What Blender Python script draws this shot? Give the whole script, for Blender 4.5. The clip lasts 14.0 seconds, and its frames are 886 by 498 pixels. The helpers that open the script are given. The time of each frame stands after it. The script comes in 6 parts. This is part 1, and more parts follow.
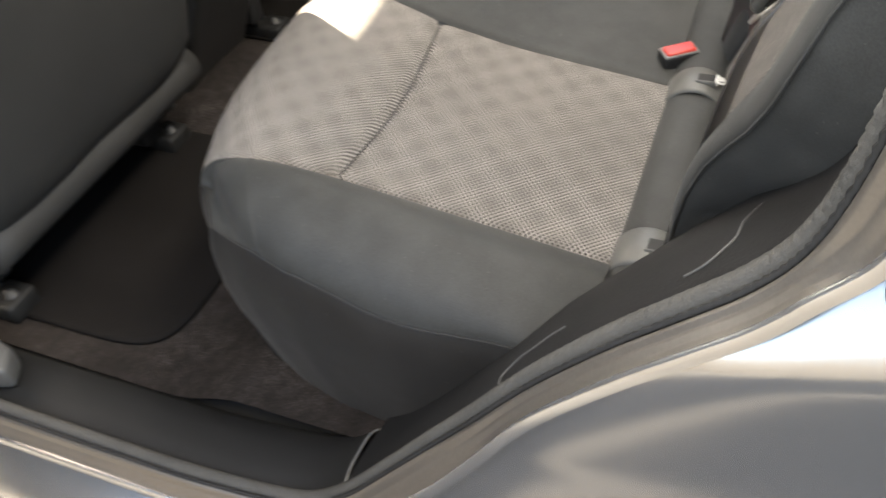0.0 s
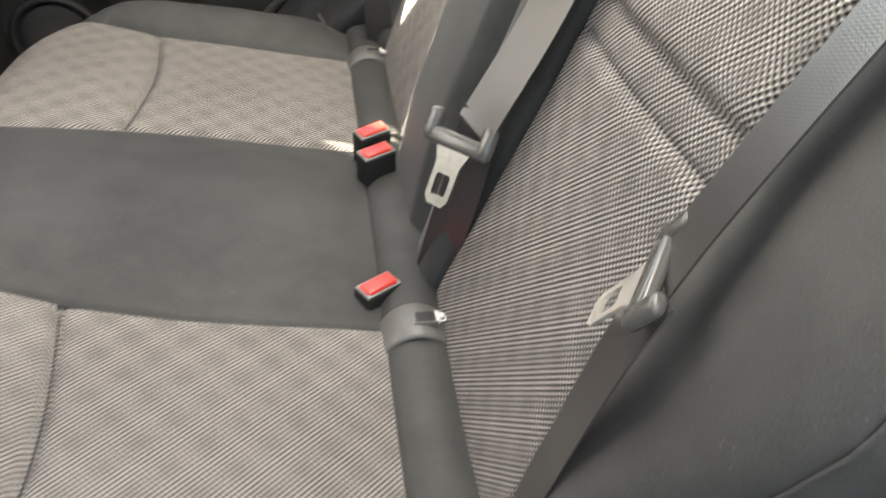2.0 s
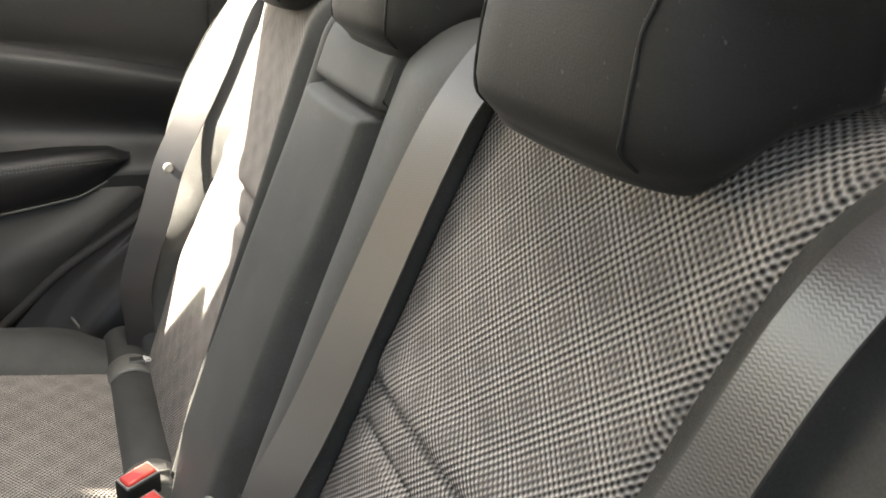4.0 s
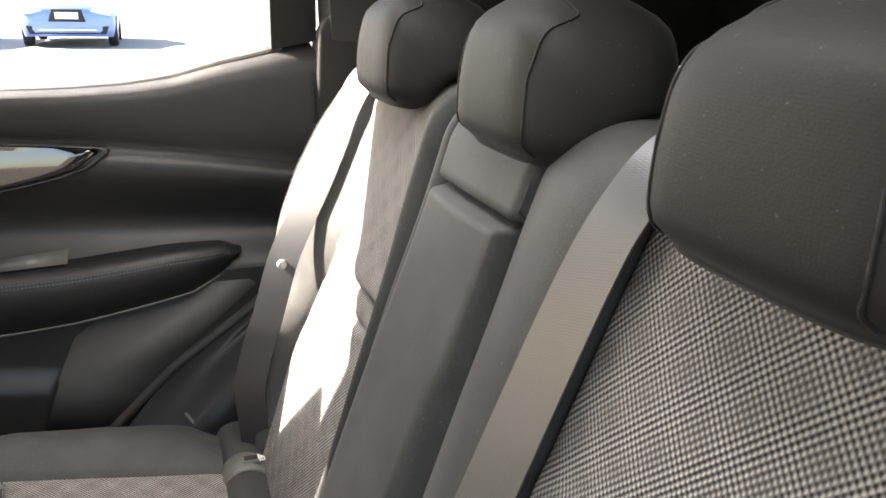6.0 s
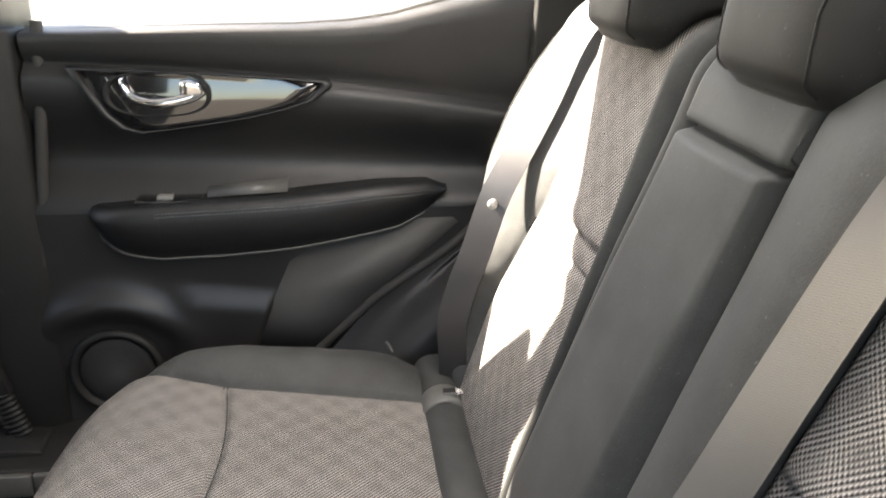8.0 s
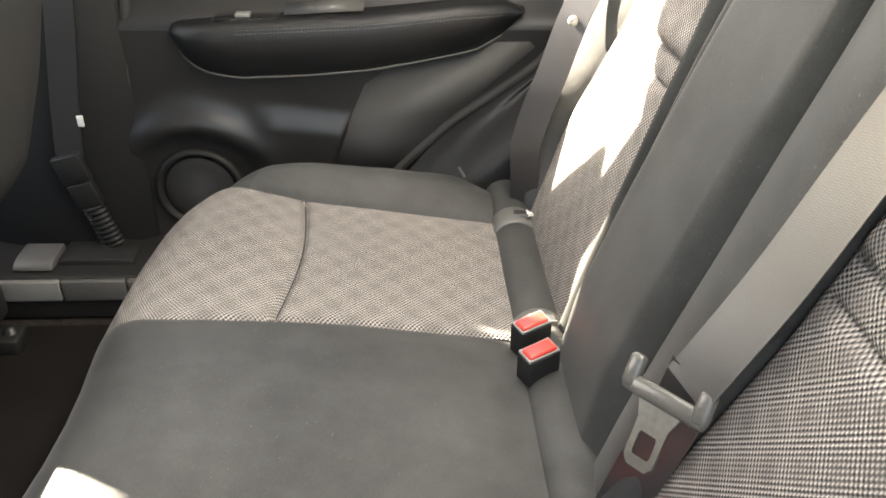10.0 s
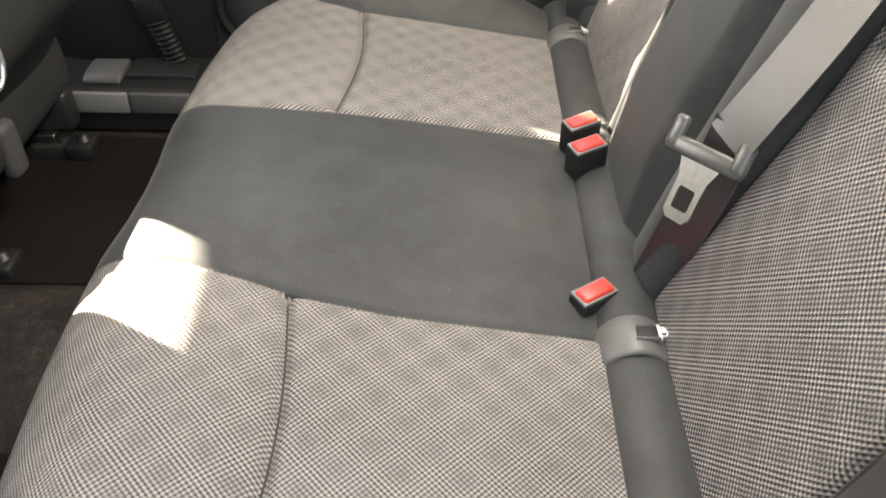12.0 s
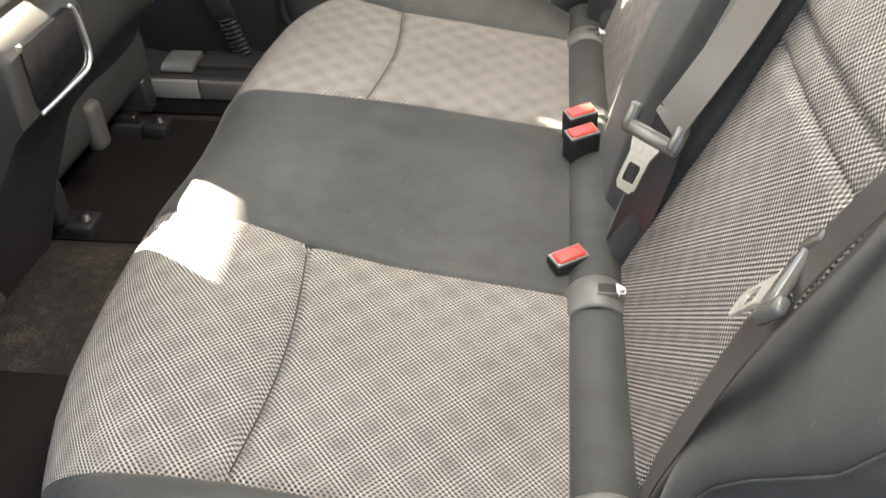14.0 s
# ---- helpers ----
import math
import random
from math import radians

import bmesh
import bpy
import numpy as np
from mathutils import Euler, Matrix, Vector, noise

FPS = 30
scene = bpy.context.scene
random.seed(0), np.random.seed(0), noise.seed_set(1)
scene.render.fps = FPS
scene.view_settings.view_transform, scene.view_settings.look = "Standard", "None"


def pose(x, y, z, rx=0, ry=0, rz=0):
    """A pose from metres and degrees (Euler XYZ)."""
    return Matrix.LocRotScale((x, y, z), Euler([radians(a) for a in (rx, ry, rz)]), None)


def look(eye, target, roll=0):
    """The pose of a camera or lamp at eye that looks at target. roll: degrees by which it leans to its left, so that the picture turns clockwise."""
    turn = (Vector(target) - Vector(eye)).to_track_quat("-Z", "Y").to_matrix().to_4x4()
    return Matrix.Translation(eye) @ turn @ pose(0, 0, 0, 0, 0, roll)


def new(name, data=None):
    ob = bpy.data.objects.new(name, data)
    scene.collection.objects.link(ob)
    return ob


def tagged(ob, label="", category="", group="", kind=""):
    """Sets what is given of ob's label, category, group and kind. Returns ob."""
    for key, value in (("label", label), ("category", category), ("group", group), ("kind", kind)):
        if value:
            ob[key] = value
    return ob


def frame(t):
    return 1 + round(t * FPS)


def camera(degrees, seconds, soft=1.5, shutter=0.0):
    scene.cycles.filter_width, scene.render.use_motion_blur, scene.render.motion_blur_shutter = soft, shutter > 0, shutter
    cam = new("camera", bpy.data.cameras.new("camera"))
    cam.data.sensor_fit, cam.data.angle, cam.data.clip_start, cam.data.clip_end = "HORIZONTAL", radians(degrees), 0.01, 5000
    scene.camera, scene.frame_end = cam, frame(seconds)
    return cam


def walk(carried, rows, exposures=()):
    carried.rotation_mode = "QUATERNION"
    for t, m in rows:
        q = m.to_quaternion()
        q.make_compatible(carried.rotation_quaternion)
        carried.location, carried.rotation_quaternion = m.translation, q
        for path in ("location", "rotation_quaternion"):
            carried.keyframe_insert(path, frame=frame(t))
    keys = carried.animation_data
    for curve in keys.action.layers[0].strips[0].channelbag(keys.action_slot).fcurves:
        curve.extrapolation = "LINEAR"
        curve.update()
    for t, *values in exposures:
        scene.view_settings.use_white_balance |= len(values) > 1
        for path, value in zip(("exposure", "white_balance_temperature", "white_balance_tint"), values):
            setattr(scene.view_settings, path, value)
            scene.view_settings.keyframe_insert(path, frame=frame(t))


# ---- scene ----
cam = camera(57.2, 14.0, shutter=0.4)
PATH = [
    (0, (0.591, -0.367, 1.206), (-0.044, 0.893, -0.212), -7.5),
    (0.5, (0.524, -0.312, 1.172), (0.214, 1.029, -0.279), -0.1),
    (1, (0.479, -0.263, 1.18), (0.283, 1.175, -0.196), -3.8),
    (1.5, (0.446, -0.211, 1.174), (0.467, 1.361, -0.062), -0.6),
    (2, (0.437, -0.13, 1.175), (0.739, 1.46, 0.0), 4.1),
    (2.5, (0.455, -0.089, 1.2), (0.97, 1.527, 0.14), 4.8),
    (3, (0.479, -0.05, 1.223), (1.144, 1.592, 0.294), 4.2),
    (3.5, (0.468, -0.045, 1.268), (1.244, 1.613, 0.461), 5.2),
    (4, (0.462, -0.032, 1.294), (1.29, 1.637, 0.568), 5.2),
    (4.2, (0.457, -0.028, 1.299), (1.272, 1.657, 0.594), 4.7),
    (6.3, (0.434, 0.044, 1.32), (1.06, 1.849, 0.727), 1.5),
    (6.5, (0.426, 0.048, 1.316), (1.039, 1.858, 0.724), 1.7),
    (7, (0.412, 0.048, 1.313), (0.933, 1.882, 0.707), 2.2),
    (7.5, (0.393, 0.053, 1.312), (0.773, 1.911, 0.675), 2.3),
    (8, (0.378, 0.055, 1.307), (0.629, 1.902, 0.582), 1.2),
    (8.2, (0.385, 0.06, 1.301), (0.592, 1.892, 0.526), 0.9),
    (10.5, (0.359, 0.001, 1.238), (0.432, 1.679, 0.152), 0.9),
    (11, (0.355, -0.015, 1.218), (0.411, 1.619, 0.066), 1.1),
    (11.5, (0.349, -0.036, 1.205), (0.378, 1.554, -0.007), 1.1),
    (12, (0.357, -0.077, 1.196), (0.327, 1.465, -0.077), 0.4),
    (12.5, (0.392, -0.126, 1.194), (0.256, 1.362, -0.135), -1.3),
    (13, (0.429, -0.178, 1.208), (0.241, 1.283, -0.145), -2.1),
    (13.5, (0.452, -0.201, 1.238), (0.247, 1.272, -0.099), -2.9),
    (14, (0.449, -0.208, 1.253), (0.241, 1.324, -0.016), -1.5),
]
walk(cam, [(t, look(e, q, r)) for t, e, q, r in PATH], [(0, 4.08, 7900, 10), (1, 4.48, 8000, 10), (2, 4.17, 7700, 10), (3, 4.03, 7500, 10), (4, 3.78, 7500, 10), (6.3, 3.82, 7300, 13), (8, 3.96, 7300, 13), (10.3, 4.46, 7800, 11), (11.5, 4.32, 7800, 11), (12.5, 4.28, 7700, 10), (13.3, 4.36, 7700, 9), (14, 4.48, 7700, 9)])

# ---------------------------------------------------------------- world and sun
SUN_TO = Vector((-1.0, 0.60, 0.86)).normalized()          # the way towards the sun
world = bpy.data.worlds.new("sky")
scene.world = world
world.use_nodes = True
wn = world.node_tree
sky = wn.nodes.new("ShaderNodeTexSky")
sky.sky_type = "NISHITA"
sky.sun_disc = False
sky.sun_elevation = math.asin(SUN_TO.z)
sky.sun_rotation = math.atan2(SUN_TO.x, SUN_TO.y)
sky.air_density = 1.0
sky.dust_density = 1.6
wn.nodes["Background"].inputs["Strength"].default_value = 0.063
wn.links.new(sky.outputs["Color"], wn.nodes["Background"].inputs["Color"])
sun_data = bpy.data.lights.new("sun", "SUN")
sun_data.energy = 5.0
sun_data.angle = radians(0.6)
sun_data.color = (1.0, 0.95, 0.87)
sun = new("sun", sun_data)
sun.matrix_world = look(SUN_TO * 20, (0, 0, 0))
# the sky's light through the open doorway
door_light = bpy.data.lights.new("doorway_light", "AREA")
door_light.shape = "RECTANGLE"
door_light.size, door_light.size_y = 1.1, 0.75
door_light.energy = 1.45
door_light.color = (1.0, 0.95, 0.88)
doorway = new("doorway_light", door_light)
doorway.matrix_world = look((0.48, -0.56, 2.12), (0.36, 0.50, 0.68))
# added fill lamp under an assumed roof pane, brightens the seats from above
roof_light = bpy.data.lights.new("added_roof_fill", "AREA")
roof_light.shape = "RECTANGLE"
roof_light.size, roof_light.size_y = 0.18, 1.0
roof_light.energy = 0.58
roof_light.spread = radians(130)
roof_light.color = (1.0, 0.99, 0.97)
roof_fill = new("added_roof_fill", roof_light)
roof_fill.matrix_world = Matrix.Translation((0.55, 0.65, 1.605)) @ Matrix.Rotation(radians(28), 4, "Y")


# ---------------------------------------------------------------- materials
class Mat:
    """A node material built step by step."""

    def __init__(self, name, color=(0.5, 0.5, 0.5), rough=0.5, metal=0.0, spec=0.5):
        self.m = bpy.data.materials.new(name)
        self.m.use_nodes = True
        self.t = self.m.node_tree
        self.b = self.t.nodes["Principled BSDF"]
        self.b.inputs["Base Color"].default_value = (*color, 1)
        self.b.inputs["Roughness"].default_value = rough
        self.b.inputs["Metallic"].default_value = metal
        self.b.inputs["Specular IOR Level"].default_value = spec

    def node(self, kind, **props):
        n = self.t.nodes.new("ShaderNode" + kind)
        for k, v in props.items():
            if k == "operation":
                n.operation = v
            elif k == "data_type":
                n.data_type = v
            elif k == "blend_type":
                n.blend_type = v
        return n

    def link(self, a, b):
        self.t.links.new(a, b)

    def math(self, op, a, b=None, c=None):
        n = self.node("Math", operation=op)
        for i, v in enumerate((a, b, c)):
            if v is None:
                continue
            if isinstance(v, (int, float)):
                n.inputs[i].default_value = v
            else:
                self.link(v, n.inputs[i])
        return n.outputs[0]

    def coords(self, which="Object"):
        return self.node("TexCoord").outputs[which]

    def noise(self, scale, detail=3.0, coords=None, rough=0.55):
        n = self.node("TexNoise")
        n.inputs["Scale"].default_value = scale
        n.inputs["Detail"].default_value = detail
        n.inputs["Roughness"].default_value = rough
        self.link(coords if coords is not None else self.coords(), n.inputs["Vector"])
        return n.outputs["Fac"]

    def ramp(self, fac, stops):
        n = self.node("ValToRGB")
        e = n.color_ramp.elements
        while len(e) < len(stops):
            e.new(0.5)
        for k, (p, c) in zip(e, stops):
            k.position = p
            k.color = (*c, 1) if len(c) == 3 else c
        self.link(fac, n.inputs["Fac"])
        return n.outputs["Color"]

    def mix(self, fac, a, b, blend="MIX"):
        n = self.node("Mix", data_type="RGBA", blend_type=blend)
        for sock, v in ((n.inputs[0], fac), (n.inputs[6], a), (n.inputs[7], b)):
            if isinstance(v, (int, float)):
                sock.default_value = v
            elif isinstance(v, tuple):
                sock.default_value = (*v, 1)
            else:
                self.link(v, sock)
        return n.outputs[2]

    def bump(self, height, strength=0.3, distance=0.001, normal=None):
        n = self.node("Bump")
        n.inputs["Strength"].default_value = strength
        n.inputs["Distance"].default_value = distance
        self.link(height, n.inputs["Height"])
        if normal is not None:
            self.link(normal, n.inputs["Normal"])
        self.link(n.outputs["Normal"], self.b.inputs["Normal"])
        return n.outputs["Normal"]

    def color(self, sock):
        self.link(sock, self.b.inputs["Base Color"])

    def rough(self, sock):
        self.link(sock, self.b.inputs["Roughness"])


def mottled(name, dark, light, rough, scale, grain, bump=0.3, dist=0.0008, metal=0.0, spec=0.5, big=6.0, rough_var=0.1):
    """A plain surface with fine grain and broad, faint unevenness."""
    a = Mat(name, dark, rough, metal, spec)
    fine = a.noise(grain, 3)
    broad = a.noise(big, 4)
    f = a.math("ADD", a.math("MULTIPLY", fine, 0.45), a.math("MULTIPLY", broad, 0.55))
    a.color(a.ramp(f, [(0.3, dark), (0.7, light)]))
    a.rough(a.math("ADD", a.math("MULTIPLY", a.noise(scale, 3), rough_var), rough - rough_var / 2))
    a.bump(fine, bump, dist)
    return a.m


def woven_check(name):
    """Grey woven upholstery: lozenges of concentric ribs, crossing in rows of pale dots. UV in metres."""
    a = Mat(name, (0.2, 0.19, 0.18), 0.85, 0, 0.25)
    sep = a.node("SeparateXYZ")
    a.link(a.coords("UV"), sep.inputs[0])
    u, v = sep.outputs[0], sep.outputs[1]
    p = 0.049
    sa = a.math("MULTIPLY", a.math("ADD", u, v), 1 / p)
    sb = a.math("MULTIPLY", a.math("SUBTRACT", u, v), 1 / p)
    fa = a.math("MULTIPLY", a.math("ABSOLUTE", a.math("SUBTRACT", a.math("FRACT", sa), 0.5)), 2.0)
    fb = a.math("MULTIPLY", a.math("ABSOLUTE", a.math("SUBTRACT", a.math("FRACT", sb), 0.5)), 2.0)
    ra = a.math("COSINE", a.math("MULTIPLY", fa, 2 * math.pi * 4.5))
    rb = a.math("COSINE", a.math("MULTIPLY", fb, 2 * math.pi * 4.5))
    # ribs: strong along both diagonals near the lozenge's edges, faint in its middle
    ca = a.math("POWER", a.math("SINE", a.math("MULTIPLY", fa, math.pi / 2)), 2.0)
    cb = a.math("POWER", a.math("SINE", a.math("MULTIPLY", fb, math.pi / 2)), 2.0)
    ribs = a.math("ADD", a.math("MULTIPLY", a.math("MULTIPLY", ra, 1.08), a.math("ADD", a.math("MULTIPLY", ca, 0.55), 0.45)), a.math("MULTIPLY", a.math("MULTIPLY", rb, 0.84), a.math("ADD", a.math("MULTIPLY", cb, 0.55), 0.45)))
    base = a.math("ADD", a.math("MULTIPLY", a.math("ADD", ca, cb), 0.05), 0.43)
    val = a.math("ADD", base, a.math("MULTIPLY", ribs, 0.33))
    # the single threads break the ribs into short dashes
    dash = a.math("COSINE", a.math("MULTIPLY", u, 2 * math.pi / 0.0027))
    val = a.math("ADD", val, a.math("MULTIPLY", a.math("MULTIPLY", dash, val), 0.22))
    heart = a.math("ADD", a.math("MULTIPLY", fa, fa), a.math("MULTIPLY", fb, fb))
    heart = a.math("POWER", 2.718, a.math("MULTIPLY", heart, -5.0))
    val = a.math("SUBTRACT", val, a.math("MULTIPLY", heart, 0.015))
    wear = a.noise(9, 4)
    fuzz = a.noise(900, 2)
    val = a.math("ADD", val, a.math("MULTIPLY", a.math("SUBTRACT", wear, 0.5), 0.16))
    val = a.math("ADD", val, a.math("MULTIPLY", a.math("SUBTRACT", fuzz, 0.5), 0.2))
    a.color(a.ramp(val, [(0.06, (0.017, 0.0157, 0.0148)), (0.46, (0.148, 0.139, 0.130)), (0.95, (0.40, 0.376, 0.352))]))
    a.bump(val, 0.85, 0.0018)
    return a.m


def ribbed_cloth(name, dark, light, pitch=0.0018):
    """Plain dark upholstery with a fine cross rib. UV in metres."""
    a = Mat(name, dark, 0.62, 0, 0.24)
    sep = a.node("SeparateXYZ")
    a.link(a.coords("UV"), sep.inputs[0])
    rib = a.math("SINE", a.math("MULTIPLY", sep.outputs[1], 2 * math.pi / pitch))
    rib2 = a.math("SINE", a.math("MULTIPLY", sep.outputs[0], 2 * math.pi / pitch))
    fine = a.noise(700, 2)
    lint = a.noise(260, 2)
    broad = a.noise(5, 4)
    scuff = a.noise(28, 5)
    f = a.math("ADD", a.math("MULTIPLY", broad, 0.45), a.math("MULTIPLY", scuff, 0.3))
    f = a.math("ADD", f, a.math("MULTIPLY", fine, 0.25))
    base = a.ramp(f, [(0.35, dark), (0.66, light)])
    # pale specks of dust and lint
    speck = a.ramp(lint, [(0.70, (0, 0, 0)), (0.77, (1, 1, 1))])
    a.color(a.mix(a.math("MULTIPLY", speck, 0.35), base, (0.16, 0.155, 0.145)))
    a.rough(a.math("ADD", a.math("MULTIPLY", scuff, 0.2), 0.50))
    h = a.math("ADD", a.math("MULTIPLY", rib, 0.035), a.math("MULTIPLY", fine, 0.8))
    h = a.math("ADD", h, a.math("MULTIPLY", rib2, 0.03))
    a.bump(h, 0.34, 0.0006)
    a.b.inputs["Sheen Weight"].default_value = 0.06
    a.b.inputs["Sheen Roughness"].default_value = 0.4
    return a.m


def webbing(name):
    """Seat belt: fine herringbone across the strap, UV in metres, u across."""
    a = Mat(name, (0.07, 0.066, 0.068), 0.36, 0, 0.9)
    sep = a.node("SeparateXYZ")
    a.link(a.coords("UV"), sep.inputs[0])
    u, v = sep.outputs[0], sep.outputs[1]
    zig = a.math("ABSOLUTE", a.math("SUBTRACT", a.math("FRACT", a.math("MULTIPLY", u, 1 / 0.0046)), 0.5))
    row = a.math("SINE", a.math("MULTIPLY", a.math("ADD", v, a.math("MULTIPLY", zig, 0.0022)), 2 * math.pi / 0.0021))
    fine = a.noise(600, 2)
    f = a.math("ADD", a.math("MULTIPLY", row, 0.07), a.math("ADD", a.math("MULTIPLY", fine, 0.3), 0.35))
    a.color(a.ramp(f, [(0.2, (0.011, 0.0101, 0.0106)), (0.8, (0.029, 0.0266, 0.0281))]))
    a.bump(row, 0.14, 0.0004)
    a.b.inputs["Coat Weight"].default_value = 0.40
    a.b.inputs["Coat Roughness"].default_value = 0.40
    a.b.inputs["Coat IOR"].default_value = 1.7
    return a.m


FABRIC = woven_check("woven_check_cloth")
CLOTH = ribbed_cloth("dark_ribbed_cloth", (0.0235, 0.0245, 0.0238), (0.059, 0.0610, 0.0595))
HEAD_CLOTH = ribbed_cloth("headrest_cloth", (0.0075, 0.0076, 0.0074), (0.0175, 0.0177, 0.0173))
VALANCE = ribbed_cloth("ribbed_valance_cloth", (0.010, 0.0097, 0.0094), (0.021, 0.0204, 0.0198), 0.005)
THREAD = mottled("dark_thread", (0.012, 0.012, 0.012), (0.03, 0.03, 0.03), 0.8, 60, 900)
WEB = webbing("belt_webbing")
PLASTIC = mottled("grained_black_plastic", (0.010, 0.010, 0.010), (0.017, 0.017, 0.0165), 0.58, 25, 650, 0.5, 0.0006, spec=0.3)
PLASTIC_GREY = mottled("grey_trim_plastic", (0.16, 0.16, 0.155), (0.21, 0.21, 0.2), 0.45, 30, 500, 0.3, 0.0005)
PLASTIC_GREY_DARK = mottled("dark_grey_plastic", (0.07, 0.07, 0.068), (0.10, 0.10, 0.096), 0.4, 40, 300, 0.2, 0.0004)
SOFT = mottled("soft_touch_trim", (0.011, 0.011, 0.0114), (0.019, 0.019, 0.0194), 0.48, 14, 420, 0.5, 0.0008)
ARCH = mottled("dark_arch_moulding", (0.010, 0.010, 0.0102), (0.017, 0.017, 0.0172), 0.68, 14, 420, 0.6, 0.0008, spec=0.2)
LOWER = mottled("grained_lower_trim", (0.013, 0.013, 0.013), (0.022, 0.0215, 0.021), 0.42, 25, 650, 0.4, 0.0005, spec=0.5)
LINING = mottled("door_lower_trim", (0.06, 0.059, 0.057), (0.082, 0.080, 0.077), 0.6, 20, 500, 0.4, 0.0006)
LEATHERETTE = mottled("stitched_leatherette", (0.006, 0.0063, 0.007), (0.012, 0.0124, 0.0132), 0.48, 30, 350, 0.6, 0.001)
PALE_TRIM = mottled("pale_pillar_trim", (0.62, 0.61, 0.58), (0.7, 0.69, 0.66), 0.7, 12, 400, 0.2, 0.0005)
GLOSS = mottled("piano_black", (0.006, 0.006, 0.007), (0.009, 0.009, 0.01), 0.06, 4, 60, 0.0, 0.0001, spec=1.0, rough_var=0.03)
GLOSS.node_tree.nodes["Principled BSDF"].inputs["Coat Weight"].default_value = 1.0
CHROME = mottled("bright_chrome", (0.75, 0.75, 0.76), (0.82, 0.82, 0.82), 0.08, 20, 80, 0.0, 0.0001, metal=1.0, rough_var=0.05)
STEEL = mottled("worn_zinc_steel", (0.17, 0.17, 0.16), (0.30, 0.29, 0.275), 0.34, 70, 220, 0.15, 0.0004, metal=1.0)
RED = mottled("red_button_plastic", (0.42, 0.030, 0.022), (0.55, 0.045, 0.035), 0.3, 30, 300, 0.1, 0.0003)
RUBBER = mottled("seal_rubber", (0.020, 0.020, 0.020), (0.036, 0.035, 0.033), 0.75, 40, 300, 0.5, 0.001)
STITCH = mottled("pale_stitch", (0.13, 0.13, 0.125), (0.18, 0.18, 0.175), 0.7, 60, 600)
PLATE_WHITE = mottled("plate_white", (0.7, 0.7, 0.68), (0.78, 0.78, 0.76), 0.5, 10, 80)


def carpet_material():
    a = Mat("black_carpet", (0.02, 0.02, 0.02), 0.95, 0, 0.1)
    pile = a.noise(420, 4, rough=0.7)
    clump = a.noise(60, 5)
    dirt = a.noise(7, 5)
    f = a.math("ADD", a.math("MULTIPLY", pile, 0.5), a.math("ADD", a.math("MULTIPLY", clump, 0.25), a.math("MULTIPLY", dirt, 0.35)))
    a.color(a.ramp(f, [(0.38, (0.012, 0.0102, 0.0093)), (0.58, (0.038, 0.032, 0.029)), (0.72, (0.11, 0.094, 0.085))]))
    a.bump(a.math("ADD", pile, clump), 0.9, 0.004)
    return a.m


CARPET = carpet_material()


def paint_material():
    a = Mat("silver_car_paint", (0.45, 0.45, 0.45), 0.22, 0.85, 0.5)
    flake = a.noise(1800, 1)
    broad = a.noise(3, 3)
    a.color(a.ramp(a.math("ADD", a.math("MULTIPLY", flake, 0.5), a.math("MULTIPLY", broad, 0.5)), [(0.3, (0.50, 0.495, 0.485)), (0.7, (0.60, 0.595, 0.585))]))
    a.b.inputs["Coat Weight"].default_value = 0.8
    a.b.inputs["Coat Roughness"].default_value = 0.16
    return a.m


PAINT = paint_material()
# jamb of the silver body, with its warm beige reflection put into the colour
JAMB = mottled("beige_lit_jamb_paint", (0.17, 0.150, 0.128), (0.22, 0.198, 0.172), 0.34, 20, 300, 0.1, 0.0003, metal=0.6)
SEAL_CLOTH = mottled("fabric_faced_seal", (0.055, 0.053, 0.048), (0.085, 0.082, 0.075), 0.85, 60, 700, 0.8, 0.0012, big=30)


def simple_glass():
    a = Mat("window_glass", (0.93, 0.96, 0.95), 0.0)
    a.b.inputs["Transmission Weight"].default_value = 1.0
    a.b.inputs["IOR"].default_value = 1.02
    return a.m


GLASS = simple_glass()
ASPHALT = mottled("sunlit_paving", (0.15, 0.145, 0.135), (0.20, 0.193, 0.18), 0.9, 5, 60, 0.6, 0.006, big=0.8)
BLUE_PAINT = mottled("blue_car_paint", (0.15, 0.23, 0.52), (0.18, 0.27, 0.60), 0.3, 5, 40, 0.0, 0.0002, metal=0.3)
WHITE_PAINT = mottled("white_car_paint", (0.72, 0.72, 0.71), (0.8, 0.8, 0.79), 0.25, 5, 40, 0.0, 0.0002)
TYRE = mottled("tyre_rubber", (0.02, 0.02, 0.02), (0.035, 0.034, 0.033), 0.8, 20, 120)
GRILLE = mottled("dark_grille", (0.010, 0.010, 0.010), (0.018, 0.018, 0.018), 0.7, 20, 120)
DARK_GLASS = mottled("tinted_glass", (0.01, 0.012, 0.013), (0.014, 0.016, 0.017), 0.05, 4, 30, 0.0, 0.0001, rough_var=0.02)
LAMP_GLASS = mottled("clear_lamp_glass", (0.6, 0.62, 0.65), (0.75, 0.76, 0.78), 0.1, 10, 60, 0.0, 0.0001, metal=0.6)


# ---------------------------------------------------------------- mesh helpers
def thing(name, label, category, at=(0, 0, 0), group="", kind=""):
    """An empty that carries the parts of one thing."""
    e = new(name)
    e.empty_display_size = 0.05
    e.location = at
    return tagged(e, label, category, group, kind)


